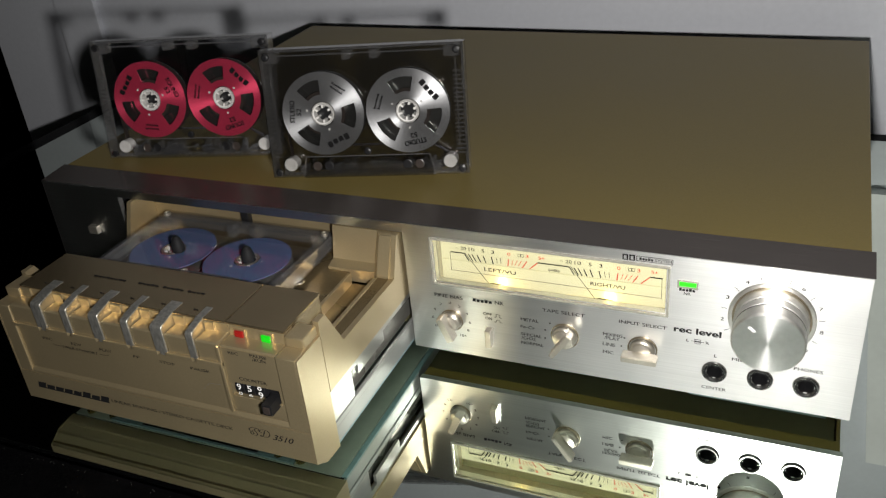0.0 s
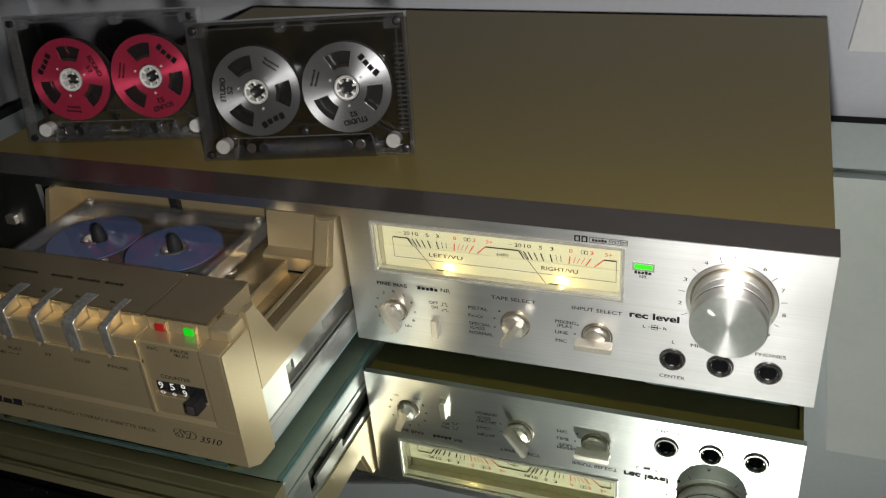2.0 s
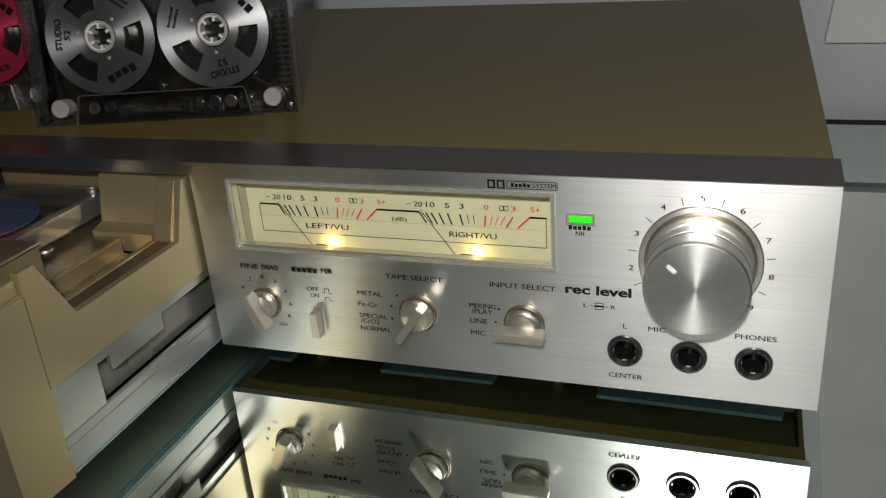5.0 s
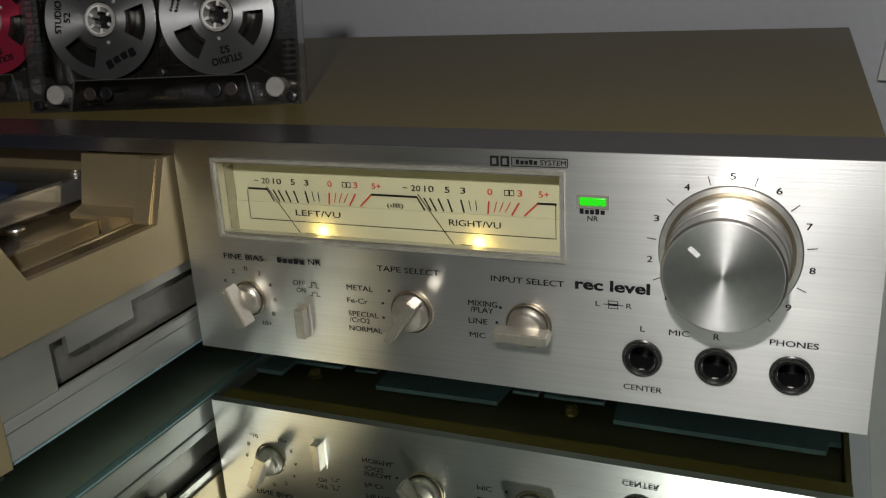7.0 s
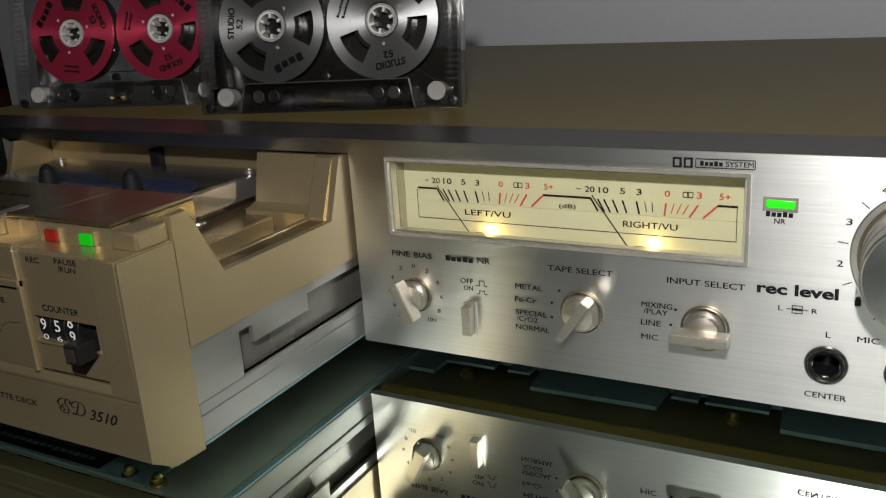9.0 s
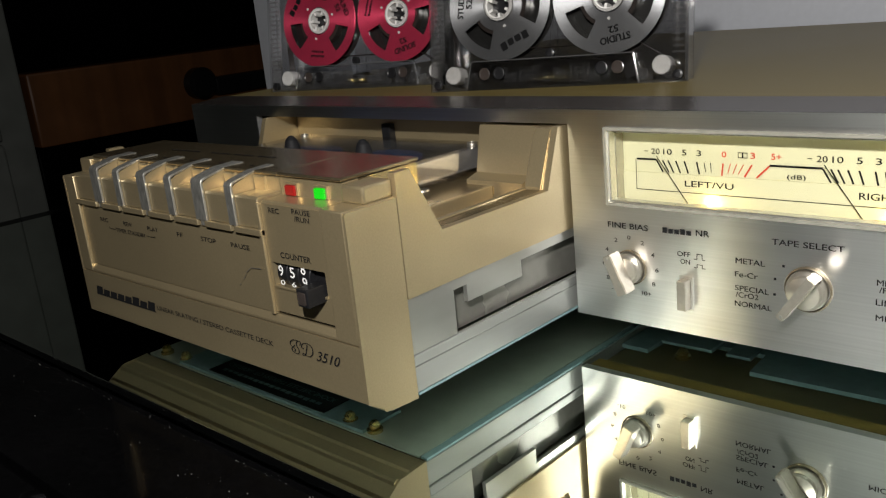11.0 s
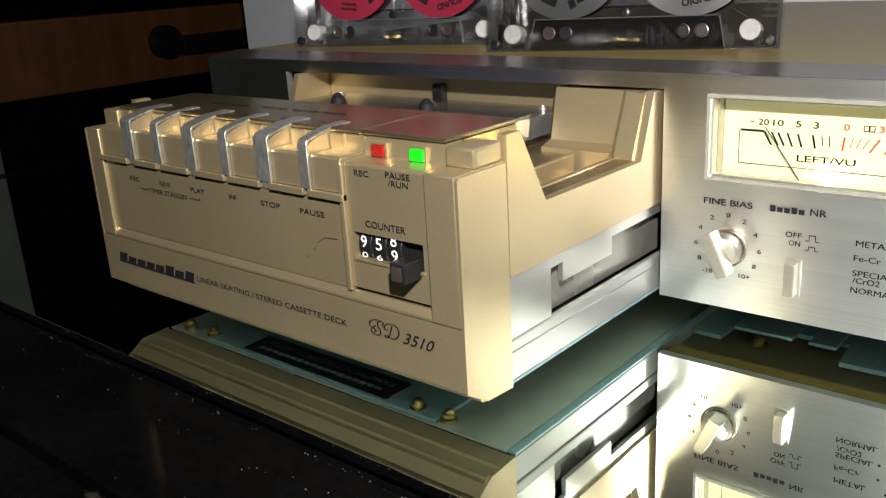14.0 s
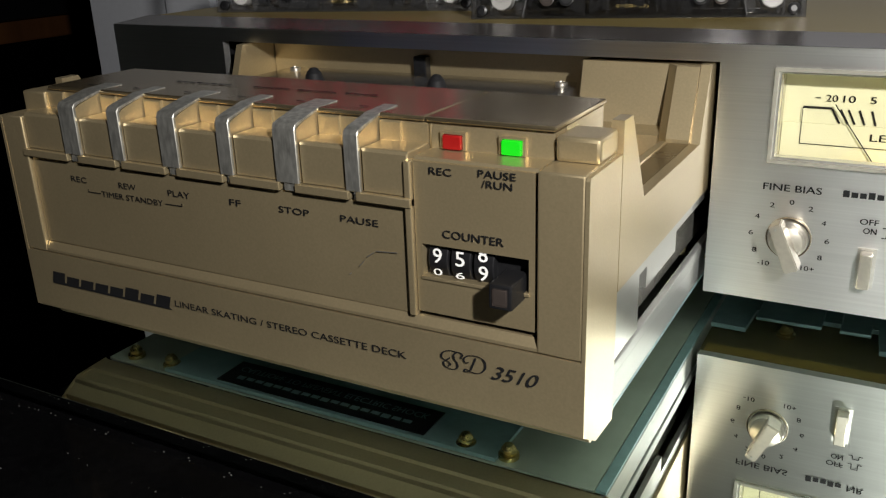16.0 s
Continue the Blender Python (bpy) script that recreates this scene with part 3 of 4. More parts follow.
for x0, name in ((-0.1706, "LEFT/VU"), (-0.1217, "RIGHT/VU")):
    for text, dx, red in (("-", 0.0007, 0), ("20", 0.0039, 0), ("10", 0.0079, 0), ("5", 0.0133, 0), ("3", 0.0179, 0), ("0", 0.0256, 1), ("3", 0.0340, 1), ("5+", 0.0406, 1)):
        word(text, x0 + dx, 0.0657, 0.0014 * len(text), 0.0017 if text != "-" else 0.0002, REDINK if red else INK, 0.0, meter, YS)
    black, red = bmesh.new(), bmesh.new()
    stroke(black, x0 - 0.0025, 0.0632, x0 + 0.0042, 0.0632, 0.0006, YS)
    for i, (dx, lean, l) in enumerate(((0.0042, 0.0021, 1), (0.0062, 0.0020, 1), (0.0080, 0.0018, 1), (0.0105, 0.0015, 1), (0.0133, 0.0012, 1), (0.0172, 0.0008, 1), (0.0195, 0.0005, 0.8), (0.0215, 0.0002, 0.8), (0.0253, -0.0004, 1), (0.0275, -0.0008, 0.8), (0.0294, -0.0012, 0.8), (0.0314, -0.0016, 0.8), (0.0338, -0.0022, 1), (0.0388, -0.0037, 1))):
        stroke(red if i > 7 else black, x0 + dx, 0.0631, x0 + dx + lean, 0.0631 - 0.0036 * l, 0.0005 if l == 1 else 0.00025, YS)
    stroke(black, x0 + 0.0388, 0.0632, x0 + (0.0488 if x0 < -0.15 else 0.0440), 0.0632, 0.0006, YS)
    part("scale_print", black, INK, meter)
    part("scale_print", red, REDINK, meter)
    bm = bmesh.new()
    for x in (x0 + 0.0298, x0 + 0.0312):
        for z in (0.0650, 0.0664):
            stroke(bm, x, z, x + 0.0012, z, 0.0002, YS)
        for xx in (x, x + 0.0012):
            stroke(bm, xx, 0.0649, xx, 0.0665, 0.0002, YS)
    part("double_mark", bm, INK, meter)
    word(name, x0 + 0.0211, 0.0566, 0.0150, 0.0018, INK, 0.0, meter, 0.0066)
    bm = bmesh.new()
    stroke(bm, x0 + 0.0163, 0.0488, x0 + 0.0050, 0.0645, 0.00028, 0.0058)
    part("needle", bm, INK, meter, "thin black needle")
    hub = bmesh.new()
    prism(hub, [(x0 + 0.0160, 0.0486), (x0 + 0.0160, 0.0503), (x0 + 0.0178, 0.0513), (x0 + 0.0232, 0.0513), (x0 + 0.0254, 0.0503), (x0 + 0.0254, 0.0486)], "y", 0.0034, 0.0043)
    part("needle_pivot", hub, BLACK, meter)
    bulb = bpy.data.lights.new("meter_bulb", "POINT")
    bulb.energy, bulb.color, bulb.shadow_soft_size = 0.0025, (1.0, 0.72, 0.22), 0.0012
    lit = new("meter_bulb", bulb)
    lit.matrix_world = pose(x0 + 0.0222, 0.0056, 0.0512)
bm = bmesh.new()
part("lower_plate", boxed(-0.1777, -0.0753, 0.0068, 0.00745, 0.0486, 0.0592), SCALE_PLATE, meter, "lower translucent strip of the scale")
stroke(bm, -0.1731, 0.0539, -0.0778, 0.0539, 0.00022, 0.0066)
stroke(bm, -0.1731, 0.0539, -0.1731, 0.0632, 0.0002, 0.0066)
stroke(bm, -0.0778, 0.0539, -0.0778, 0.0632, 0.0002, 0.0066)
part("scale_border", bm, INK, meter)
word("(dB)", -0.1245, 0.0602, 0.0050, 0.0016, INK, 0.0, meter, YS)
part("power_button", boxed(-0.3815, -0.3755, -0.003, 0.0, 0.0515, 0.0560, 0.0004), NICKEL, deck, "small power button on the dark end")

# ---- the drawer, pulled out of the deck ----
drawer = thing("tape_transport", "champagne-gold tape drawer pulled out of the deck", "tape transport")
drawer.matrix_world = pose(0.0005, 0, 0.0019)
XL, XR, YF = -0.349, -0.195, -0.0925
# front: bottom rail with its undercut, two stiles, and panels set back
part("front_panel", boxed(-0.3408, -0.2322, YF + 0.0010, -0.0780, 0.0341, 0.0566, 0.0003), GOLD, drawer)
part("panel_ledge", prism(bmesh.new(), [(YF + 0.0002, 0.0315), (YF + 0.0002, 0.0322), (YF + 0.0012, 0.0340), (-0.0780, 0.0340), (-0.0780, 0.0315)], "x", -0.3408, -0.2046), GOLD, drawer)
part("counter_panel", plate(-0.2304, -0.2054, 0.0352, 0.0660, YF + 0.0008, -0.0780, [(-0.2290, -0.2066, 0.0430, 0.0496)]), GOLD, drawer)
under = [(YF, 0.0311), (YF, 0.0156), (YF + 0.0004, 0.0151), (-0.0912, 0.0147), (-0.0911, 0.0165), (-0.0903, 0.0163), (-0.0902, 0.0141), (-0.0870, 0.0120), (-0.0866, 0.0110), (-0.0860, 0.0105), (-0.0851, 0.0105), (-0.0846, 0.0111), (-0.0812, 0.0109), (-0.0806, 0.0103), (-0.0752, 0.0101), (-0.0745, 0.0106), (-0.0745, 0.0311)]
bm = prism(bmesh.new(), under, "x", XL + 0.0008, XR - 0.0008)
part("bottom_rail", bm, GOLD, drawer)
part("stile", boxed(XL + 0.00085, -0.3410, YF, -0.0745, 0.0314, 0.0666, 0.0004), GOLD, drawer)
part("stile", boxed(-0.2047, XR - 0.00085, YF, -0.0745, 0.0314, 0.0667, 0.0004), GOLD, drawer)
part("stile_cap", boxed(-0.2044, XR - 0.0008, -0.0850, -0.0748, 0.0666, 0.0714, 0.0008), GOLD, drawer)
part("stile_cap", boxed(XL + 0.001, -0.3400, -0.0855, -0.0745, 0.0660, 0.0714, 0.0005), GOLD, drawer)
cheek = [(YF + 0.0003, 0.0664), (YF, 0.0658), (YF, 0.0154), (-0.0852, 0.0107), (-0.0748, 0.0100), (-0.0748, 0.0664)]
for x0, x1 in ((XR - 0.0008, XR), (XL, XL + 0.0008)):
    part("cheek", prism(bmesh.new(), cheek, "x", x0, x1), GOLD, drawer)
part("rib", boxed(-0.2321, -0.2306, YF - 0.0001, -0.0780, 0.0341, 0.0660, 0.0003), GOLD, drawer)
part("shadow_gap", boxed(-0.2304, -0.2056, YF + 0.0024, -0.0780, 0.0340, 0.0352), BLACK, drawer)
# key housing: blocks with a ledge between chromed levers
LEVERS = [(-0.3266, 0.0054), (-0.3104, 0.0036), (-0.2948, 0.0051), (-0.2779, 0.0036), (-0.2627, 0.0057), (-0.2454, 0.0034)]
key_gaps = [-0.3408] + [v for x, w in LEVERS for v in (x, x + w)] + [-0.2312]
for a, b in zip(key_gaps[::2], key_gaps[1::2]):
    mid = a + (b - a) * 0.45
    bm = bmesh.new()
    prism(bm, [(YF + 0.0006, 0.0588), (YF + 0.0006, 0.0668), (YF + 0.0009, 0.0673), (YF + 0.0014, 0.0675), (-0.0790, 0.0675), (-0.0790, 0.0588)], "x", a + 0.0002, b - 0.0002)
    bmesh.ops.bevel(bm, geom=[e for e in bm.edges if abs(e.verts[0].co.x - e.verts[1].co.x) < 1e-6 and e.calc_length() > 0.004], offset=0.0003, segments=1, affect="EDGES")
    for x0, x1, wall in ((a + 0.0001, mid, -0.0846), (mid, b - 0.0001, -0.0838)):
        prism(bm, [(wall, 0.0674), (wall, 0.0712), (wall + 0.0004, 0.0715), (-0.0791, 0.0715), (-0.0791, 0.0674)], "x", x0, x1)
    part("key_block", bm, GOLD, drawer)
    part("key_sill", boxed(a - 0.0010, b + 0.0006, YF - 0.0005, -0.0785, 0.0568, 0.0586, 0.0002), GOLD, drawer)
for x, w in LEVERS:
    bm = bmesh.new()
    prism(bm, [(YF - 0.0002, 0.0586), (YF - 0.0002, 0.0700), (YF + 0.0004, 0.0709), (-0.0905, 0.0714), (-0.0842, 0.0728), (-0.0770, 0.0731), (-0.0770, 0.0727), (-0.0840, 0.0722), (-0.0903, 0.0707), (YF + 0.0009, 0.0703), (YF + 0.0006, 0.0698), (YF + 0.0006, 0.0586)], "x", x, x + w)
    bmesh.ops.bevel(bm, geom=bm.edges[:], offset=0.00013, segments=1, affect="EDGES")
    lever = part("key_lever", bm, CHROME, drawer, "scuffed chrome transport key")
    part("lever_core", prism(bmesh.new(), [(YF + 0.0007, 0.0587), (YF + 0.0007, 0.0696), (-0.0902, 0.0705), (-0.0840, 0.0722), (-0.0800, 0.0722), (-0.0800, 0.0587)], "x", x + 0.0003, x + w - 0.0003), GOLD, lever, "champagne-gold plastic core")
    part("lever_foot", boxed(x + 0.0016, x + w - 0.0006, YF + 0.0002, -0.0820, 0.0569, 0.0585), CHROME, lever)
bm = bmesh.new()
prism(bm, [(YF + 0.0012, 0.0661), (YF + 0.0016, 0.0667), (-0.0840, 0.0667), (-0.0834, 0.0715), (-0.0780, 0.0715), (-0.0780, 0.0575), (YF + 0.0050, 0.0575)], "x", -0.2304, -0.2049)
part("lamp_block", bm, GOLD, drawer)
part("filler", boxed(-0.2311, -0.2305, -0.0835, -0.0782, 0.0588, 0.0715, 0.0002), GOLD, drawer)
part("top_deck", boxed(-0.3400, -0.2318, -0.0842, -0.0555, 0.0717, 0.0728, 0.0004), GOLD_DARK, drawer, "champagne-gold top plate with worn print")
part("top_deck", boxed(-0.2315, -0.2046, -0.0842, -0.0555, 0.0717, 0.0728, 0.0004), GOLD_DARK, drawer)
part("top_body", boxed(-0.3400, -0.2052, -0.0778, -0.0560, 0.040, 0.0714), GOLD_DARK, drawer)
for x, mat, lab in ((-0.2255, RED_LED, "red record lamp"), (-0.2131, GREEN_LED, "lit green pause lamp")):
    part("led", boxed(x - 0.0020, x + 0.0020, -0.0852, -0.0836, 0.0669, 0.0697, 0.0003), mat, drawer, lab)
    part("led_surround", plate(x - 0.0027, x + 0.0027, 0.0668, 0.0703, -0.0845, -0.0836, [(x - 0.0021, x + 0.0021, 0.06685, 0.0698)]), GOLD, drawer)
for x, y, w, n in ((-0.3020, -0.0690, 0.0180, 8), (-0.2810, -0.0690, 0.0110, 5), (-0.2680, -0.0690, 0.0110, 5), (-0.2560, -0.0690, 0.0090, 4)):
    bars(drawer, INK, w, 0.0012, n, pose(x, y, 0.0730, -90))
for x, w in LEVERS:
    bars(drawer, INK, 0.0024, 0.0009, 2, pose(x + w / 2 - 0.0045, -0.0800, 0.0730, -90))
DY = YF + 0.0007


def mark(text, x, z, w, h=0.0014, y=None, heavy=0.0, slant=0.0):
    return lettering(text, drawer, INK, w, h, pose(x, DY if y is None else y, z), heavy, slant)


for text, x, z, w in (("REC", -0.3247, 0.0522, 0.0054), ("REW", -0.3083, 0.0522, 0.0056), ("PLAY", -0.2921, 0.0522, 0.0066), ("FF", -0.2756, 0.0522, 0.0032), ("STOP", -0.2597, 0.0523, 0.0079), ("PAUSE", -0.2434, 0.0523, 0.0091), ("TIMER STANDBY", -0.3074, 0.0494, 0.0200)):
    mark(text, x, z, w)
mark("REC", -0.2244, 0.0645, 0.0047, 0.0014, YF + 0.0005)
mark("PAUSE", -0.2128, 0.0650, 0.0075, 0.0014, YF + 0.0005)
mark("/RUN", -0.2128, 0.0631, 0.0061, 0.0014, YF + 0.0005)
mark("COUNTER", -0.2179, 0.0523, 0.0128, 0.0016, YF + 0.0005)
for x0, x1, xe in ((-0.3219, -0.3177, -0.3219), (-0.2966, -0.2915, -0.2915)):
    bm = stroke(bmesh.new(), x0, 0.0494, x1, 0.0494, 0.0002, DY)
    stroke(bm, xe, 0.0494, xe, 0.0501, 0.0002, DY)
    part("timer_bracket", bm, INK, drawer)
bars(drawer, INK, 0.0420, 0.0034, 8, pose(-0.3195, YF - 0.0003, 0.0245), 0.25, "maker_mark", 0.86)
mark("LINEAR SKATING / STEREO CASSETTE DECK", -0.2653, 0.0248, 0.0640, 0.0016, YF - 0.0003)


def swash(pts, width):
    """A pen stroke through a few points: swells in the middle and thins at both ends."""
    bm, path = bmesh.new(), []
    ext = [pts[0], *pts, pts[-1]]
    for a, b, c, d in zip(ext, ext[1:], ext[2:], ext[3:]):
        for k in range(6):
            t = k / 6
            path.append([0.5 * (2 * b[q] + (c[q] - a[q]) * t + (2 * a[q] - 5 * b[q] + 4 * c[q] - d[q]) * t * t + (3 * b[q] - a[q] - 3 * c[q] + d[q]) * t ** 3) for q in (0, 1)])
    path.append(list(pts[-1]))
    rows = []
    for k, (x, z) in enumerate(path):
        p, q = path[max(k - 1, 0)], path[min(k + 1, len(path) - 1)]
        d = Vector((q[0] - p[0], 0, q[1] - p[1])).normalized()
        h = width / 2 * (0.35 + 0.65 * abs(d.z) ** 2)
        n = Vector((-d.z, 0, d.x)) * h
        rows.append((bm.verts.new(Vector((x, 0, z)) + n), bm.verts.new(Vector((x, 0, z)) - n)))
    for (a, b), (c, d) in zip(rows, rows[1:]):
        bm.faces.new((a, b, d, c))
    return bm


# the model name, S and D as pen flourishes
U = 0.00150
S_PEN = [(1.6, 0.7), (1.9, 1.3), (1.2, 1.5), (0.5, 1.0), (0.6, 0.35), (1.0, -0.1), (1.05, -0.75), (0.3, -1.2), (-0.9, -1.0), (-1.2, -0.4), (-0.6, -0.1), (-0.1, -0.5), (-0.5, -0.9)]
S_TOP = [(1.2, 1.5), (-0.2, 1.5), (-1.3, 1.0), (-1.5, 0.3), (-0.8, 0.0), (-0.1, 0.5)]
D_PEN = [(0.6, 1.2), (0.2, 0.2), (-0.4, -0.9), (-1.2, -1.1), (-1.0, -0.7), (0.0, -1.0), (1.2, -0.9), (2.1, 0.0), (1.9, 1.1), (0.8, 1.5), (-0.6, 1.3), (-1.3, 0.7), (-1.0, 0.2), (-0.5, 0.4)]
for pen, cx in ((S_PEN, -0.2229), (S_TOP, -0.2229), (D_PEN, -0.2182)):
    part("model_letter", swash([(x * U * 0.92, z * U) for x, z in pen], 0.00050), INK, drawer, "", pose(cx, YF - 0.0003, 0.0259))
mark("3510", -0.2091, 0.0254, 0.0100, 0.0030, YF - 0.0003, 0.0, 0.45)
bm = bmesh.new()
for a, b in (((-0.2440, 0.0425), (-0.2426, 0.0440)), ((-0.2420, 0.0448), (-0.2400, 0.0462)), ((-0.2398, 0.0464), (-0.2346, 0.0468)), ((-0.2466, 0.0403), (-0.2460, 0.0407))):
    stroke(bm, *a, *b, 0.00022, DY - 0.0001)
part("scratch", bm, NICKEL, drawer, "pale scratch in the paint")
# tape counter
cnt = part("counter", boxed(-0.2288, -0.2145, YF + 0.0024, YF + 0.0060, 0.0431, 0.0495), BLACK, drawer, "black three-digit tape counter")
for i, d in enumerate("958"):
    x = -0.2259 + 0.0049 * i
    wheel = part("digit_wheel", lathe([(0, 0.0021), (0.0050, 0.0021), (0.0052, 0.0019), (0.0052, -0.0019), (0.0050, -0.0021), (0, -0.0021)], 40), BLACK, cnt, "", pose(x, YF + 0.0064, 0.0463, 0, 0, 90))
    dz = -0.0028 if i == 2 else 0.0
    lettering(d, cnt, WHITE_INK, 0.0019, 0.0030, pose(x, YF + 0.0010, 0.0474 - dz * 0.6), 0.0)
    lettering(str((int(d) + 1) % 10), cnt, WHITE_INK, 0.0019, 0.0030 if i == 2 else 0.0014, pose(x, YF + 0.0011, 0.0452 if i == 2 else 0.0440), 0.0)
part("counter_lip", boxed(-0.2292, -0.2064, YF + 0.0004, YF + 0.0020, 0.0423, 0.0430, 0.0001), GOLD, drawer)
part("reset_well", boxed(-0.2143, -0.2066, YF + 0.0035, YF + 0.006, 0.0431, 0.0495), BLACK, drawer)
reset = part("reset_button", boxed(-0.2120, -0.2074, YF - 0.0052, YF + 0.003, 0.0414, 0.0464, 0.0004), BLACK, drawer, "black square reset button")
part("button_dish", boxed(-0.2112, -0.2082, YF - 0.0054, YF - 0.0051, 0.0422, 0.0456, 0.0003), TAPE, reset)

# sides with the cut-out, and the tray between them
outline = [(-0.0744, 0.0385), (-0.0744, 0.0727), (-0.0690, 0.0727), (-0.0588, 0.0538), (-0.0102, 0.0535), (-0.0030, 0.0722), (0.0100, 0.0722), (0.1500, 0.0705), (0.1500, 0.0385)]
for x0, x1 in ((XR - 0.0025, XR), (XL, XL + 0.0025)):
    part("side", prism(bmesh.new(), outline, "x", x0, x1), GOLD, drawer)
for s in (1, -1):
    xo, xi = (XR - 0.0009, XR - 0.0023) if s > 0 else (XL + 0.0009, XL + 0.0023)
    bm = bmesh.new()
    for y0, y1, z0, z1 in ((-0.0744, 0.15, 0.0352, 0.0384), (-0.0744, -0.0560, 0.0222, 0.0352), (-0.0504, -0.0250, 0.0300, 0.0352), (0.14, 0.15, 0.0222, 0.0352)):
        box(bm, min(xo, xi), max(xo, xi), y0, y1, z0, z1)
    rail = part("slide_rail", bm, RAIL, drawer, "polished steel side rail with a long opening")
    part("ledge", boxed(min(xo, xi), max(xo, xi) + 0.0004, -0.0744, 0.15, 0.0188, 0.0220, 0.0004), GREY_RAIL, rail)
    part("lower_face", boxed(min(xo, xi), max(xo, xi), -0.0744, 0.15, 0.0110, 0.0186, 0.0003), GREY_RAIL, rail)
    back = xi - 0.0024 * s
    part("inner_plate", boxed(back - 0.0003, back + 0.0003, -0.0600, 0.145, 0.0215, 0.0360), SMOKE, rail, "dark smoked inner plate")
part("tray_floor", boxed(XL + 0.0026, -0.2185, -0.0558, 0.012, 0.0500, 0.0530), TRAY, drawer)
part("tray_well", boxed(-0.2165, -0.2052, -0.0558, -0.0110, 0.0470, 0.0485), TRAY, drawer)
part("ridge", boxed(-0.2184, -0.2166, -0.0556, -0.0112, 0.0470, 0.0540, 0.0004), GOLD, drawer)
part("ridge", boxed(-0.2050, -0.2030, -0.0556, -0.0112, 0.0470, 0.0540, 0.0004), GOLD, drawer)
part("side_shelf", boxed(-0.2028, XR - 0.0026, -0.0590, -0.0110, 0.0500, 0.0536), TRAY, drawer)
bm = prism(bmesh.new(), [(-0.0085, 0.0480), (-0.0085, 0.0545), (-0.0030, 0.0560), (0.0006, 0.0716), (0.0130, 0.0716), (0.0130, 0.0480)], "x", -0.2300, -0.2064)
part("tray_corner", bm, GOLD, drawer)
bm = bmesh.new()
for x, dy in ((-0.2063, 0.0025), (-0.2035, -0.0012), (XR - 0.0026, -0.0012)):
    for y, z in ((-0.0095 + dy, 0.0480), (-0.0095 + dy, 0.0545), (-0.0022 + dy, 0.0717), (0.0130, 0.0717), (0.0130, 0.0480)):
        bm.verts.new((x, y, z))
bm.verts.ensure_lookup_table()
for s in (0, 5):
    for k in range(5):
        bm.faces.new([bm.verts[i] for i in (s + k, s + (k + 1) % 5, s + 5 + (k + 1) % 5, s + 5 + k)])
bm.faces.new([bm.verts[i] for i in range(5)])
bm.faces.new([bm.verts[i] for i in (14, 13, 12, 11, 10)])
bmesh.ops.recalc_face_normals(bm, faces=bm.faces)
part("tray_pillar", bm, GOLD, drawer)
part("tray_back", boxed(XL + 0.0026, -0.2302, 0.0130, 0.0180, 0.0480, 0.0716, 0.0004), GOLD, drawer)
part("tray_back_cap", boxed(XL + 0.0026, XR - 0.0026, 0.0132, 0.0200, 0.0718, 0.0726), GOLD_DARK, drawer)
part("latch", boxed(-0.2890, -0.2845, 0.0095, 0.0128, 0.0600, 0.0690, 0.0004), BLACK, drawer)
part("tray_screw", lathe([(0, 0.0008), (0.001, 0.0006), (0.0026, 0.0006), (0.0028, 0)], 24), NICKEL, drawer, "", pose(-0.2380, -0.0225, 0.0530, -90))
for x in (-0.3018, -0.2617):
    part("spindle", lathe([(0, 0.0172), (0.0010, 0.0169), (0.0022, 0.0155), (0.0029, 0.0130), (0.0033, 0.0110), (0.0033, 0)], 24), INK, drawer, "black pointed reel spindle", pose(x, -0.0250, 0.0531, -90))
# underside, which the mirrored table shows
part("chassis", boxed(XL + 0.001, XR - 0.0036, -0.0740, 0.15, 0.0100, 0.0106), CHASSIS, drawer, "grey-green chassis underside")
part("side_flange", boxed(XR - 0.0034, XR - 0.0010, -0.0735, 0.150, 0.0101, 0.0108), TEAL, drawer, "zinc plated flange")
part("bottom_plate", boxed(-0.3260, -0.2225, -0.0738, -0.0575, 0.0088, 0.0098), TEAL, drawer, "blue-grey zinc plated underside")
note = part("caution_label", boxed(-0.3075, -0.2420, -0.0728, -0.0615, 0.0084, 0.0087, 0.0001), BLACK, drawer, "black caution label with pale print")
lettering("CAUTION: TO PREVENT ELECTRIC SHOCK", note, TEAL, 0.060, 0.0024, pose(-0.2747, -0.0652, 0.00835, 90, 0, 0))
bars(note, TEAL, 0.056, 0.0018, 18, pose(-0.2747, -0.0694, 0.00835, 90, 0, 0))
for x in (-0.3404, -0.3264, -0.2316, -0.2205):
    part("screw", lathe([(0, 0.0036), (0.0011, 0.0034), (0.0018, 0.0024), (0.0018, 0.0012), (0.0025, 0.0010), (0.0025, 0)], 20), BRASS, drawer, "", pose(x, -0.0705, 0.0098, 90))


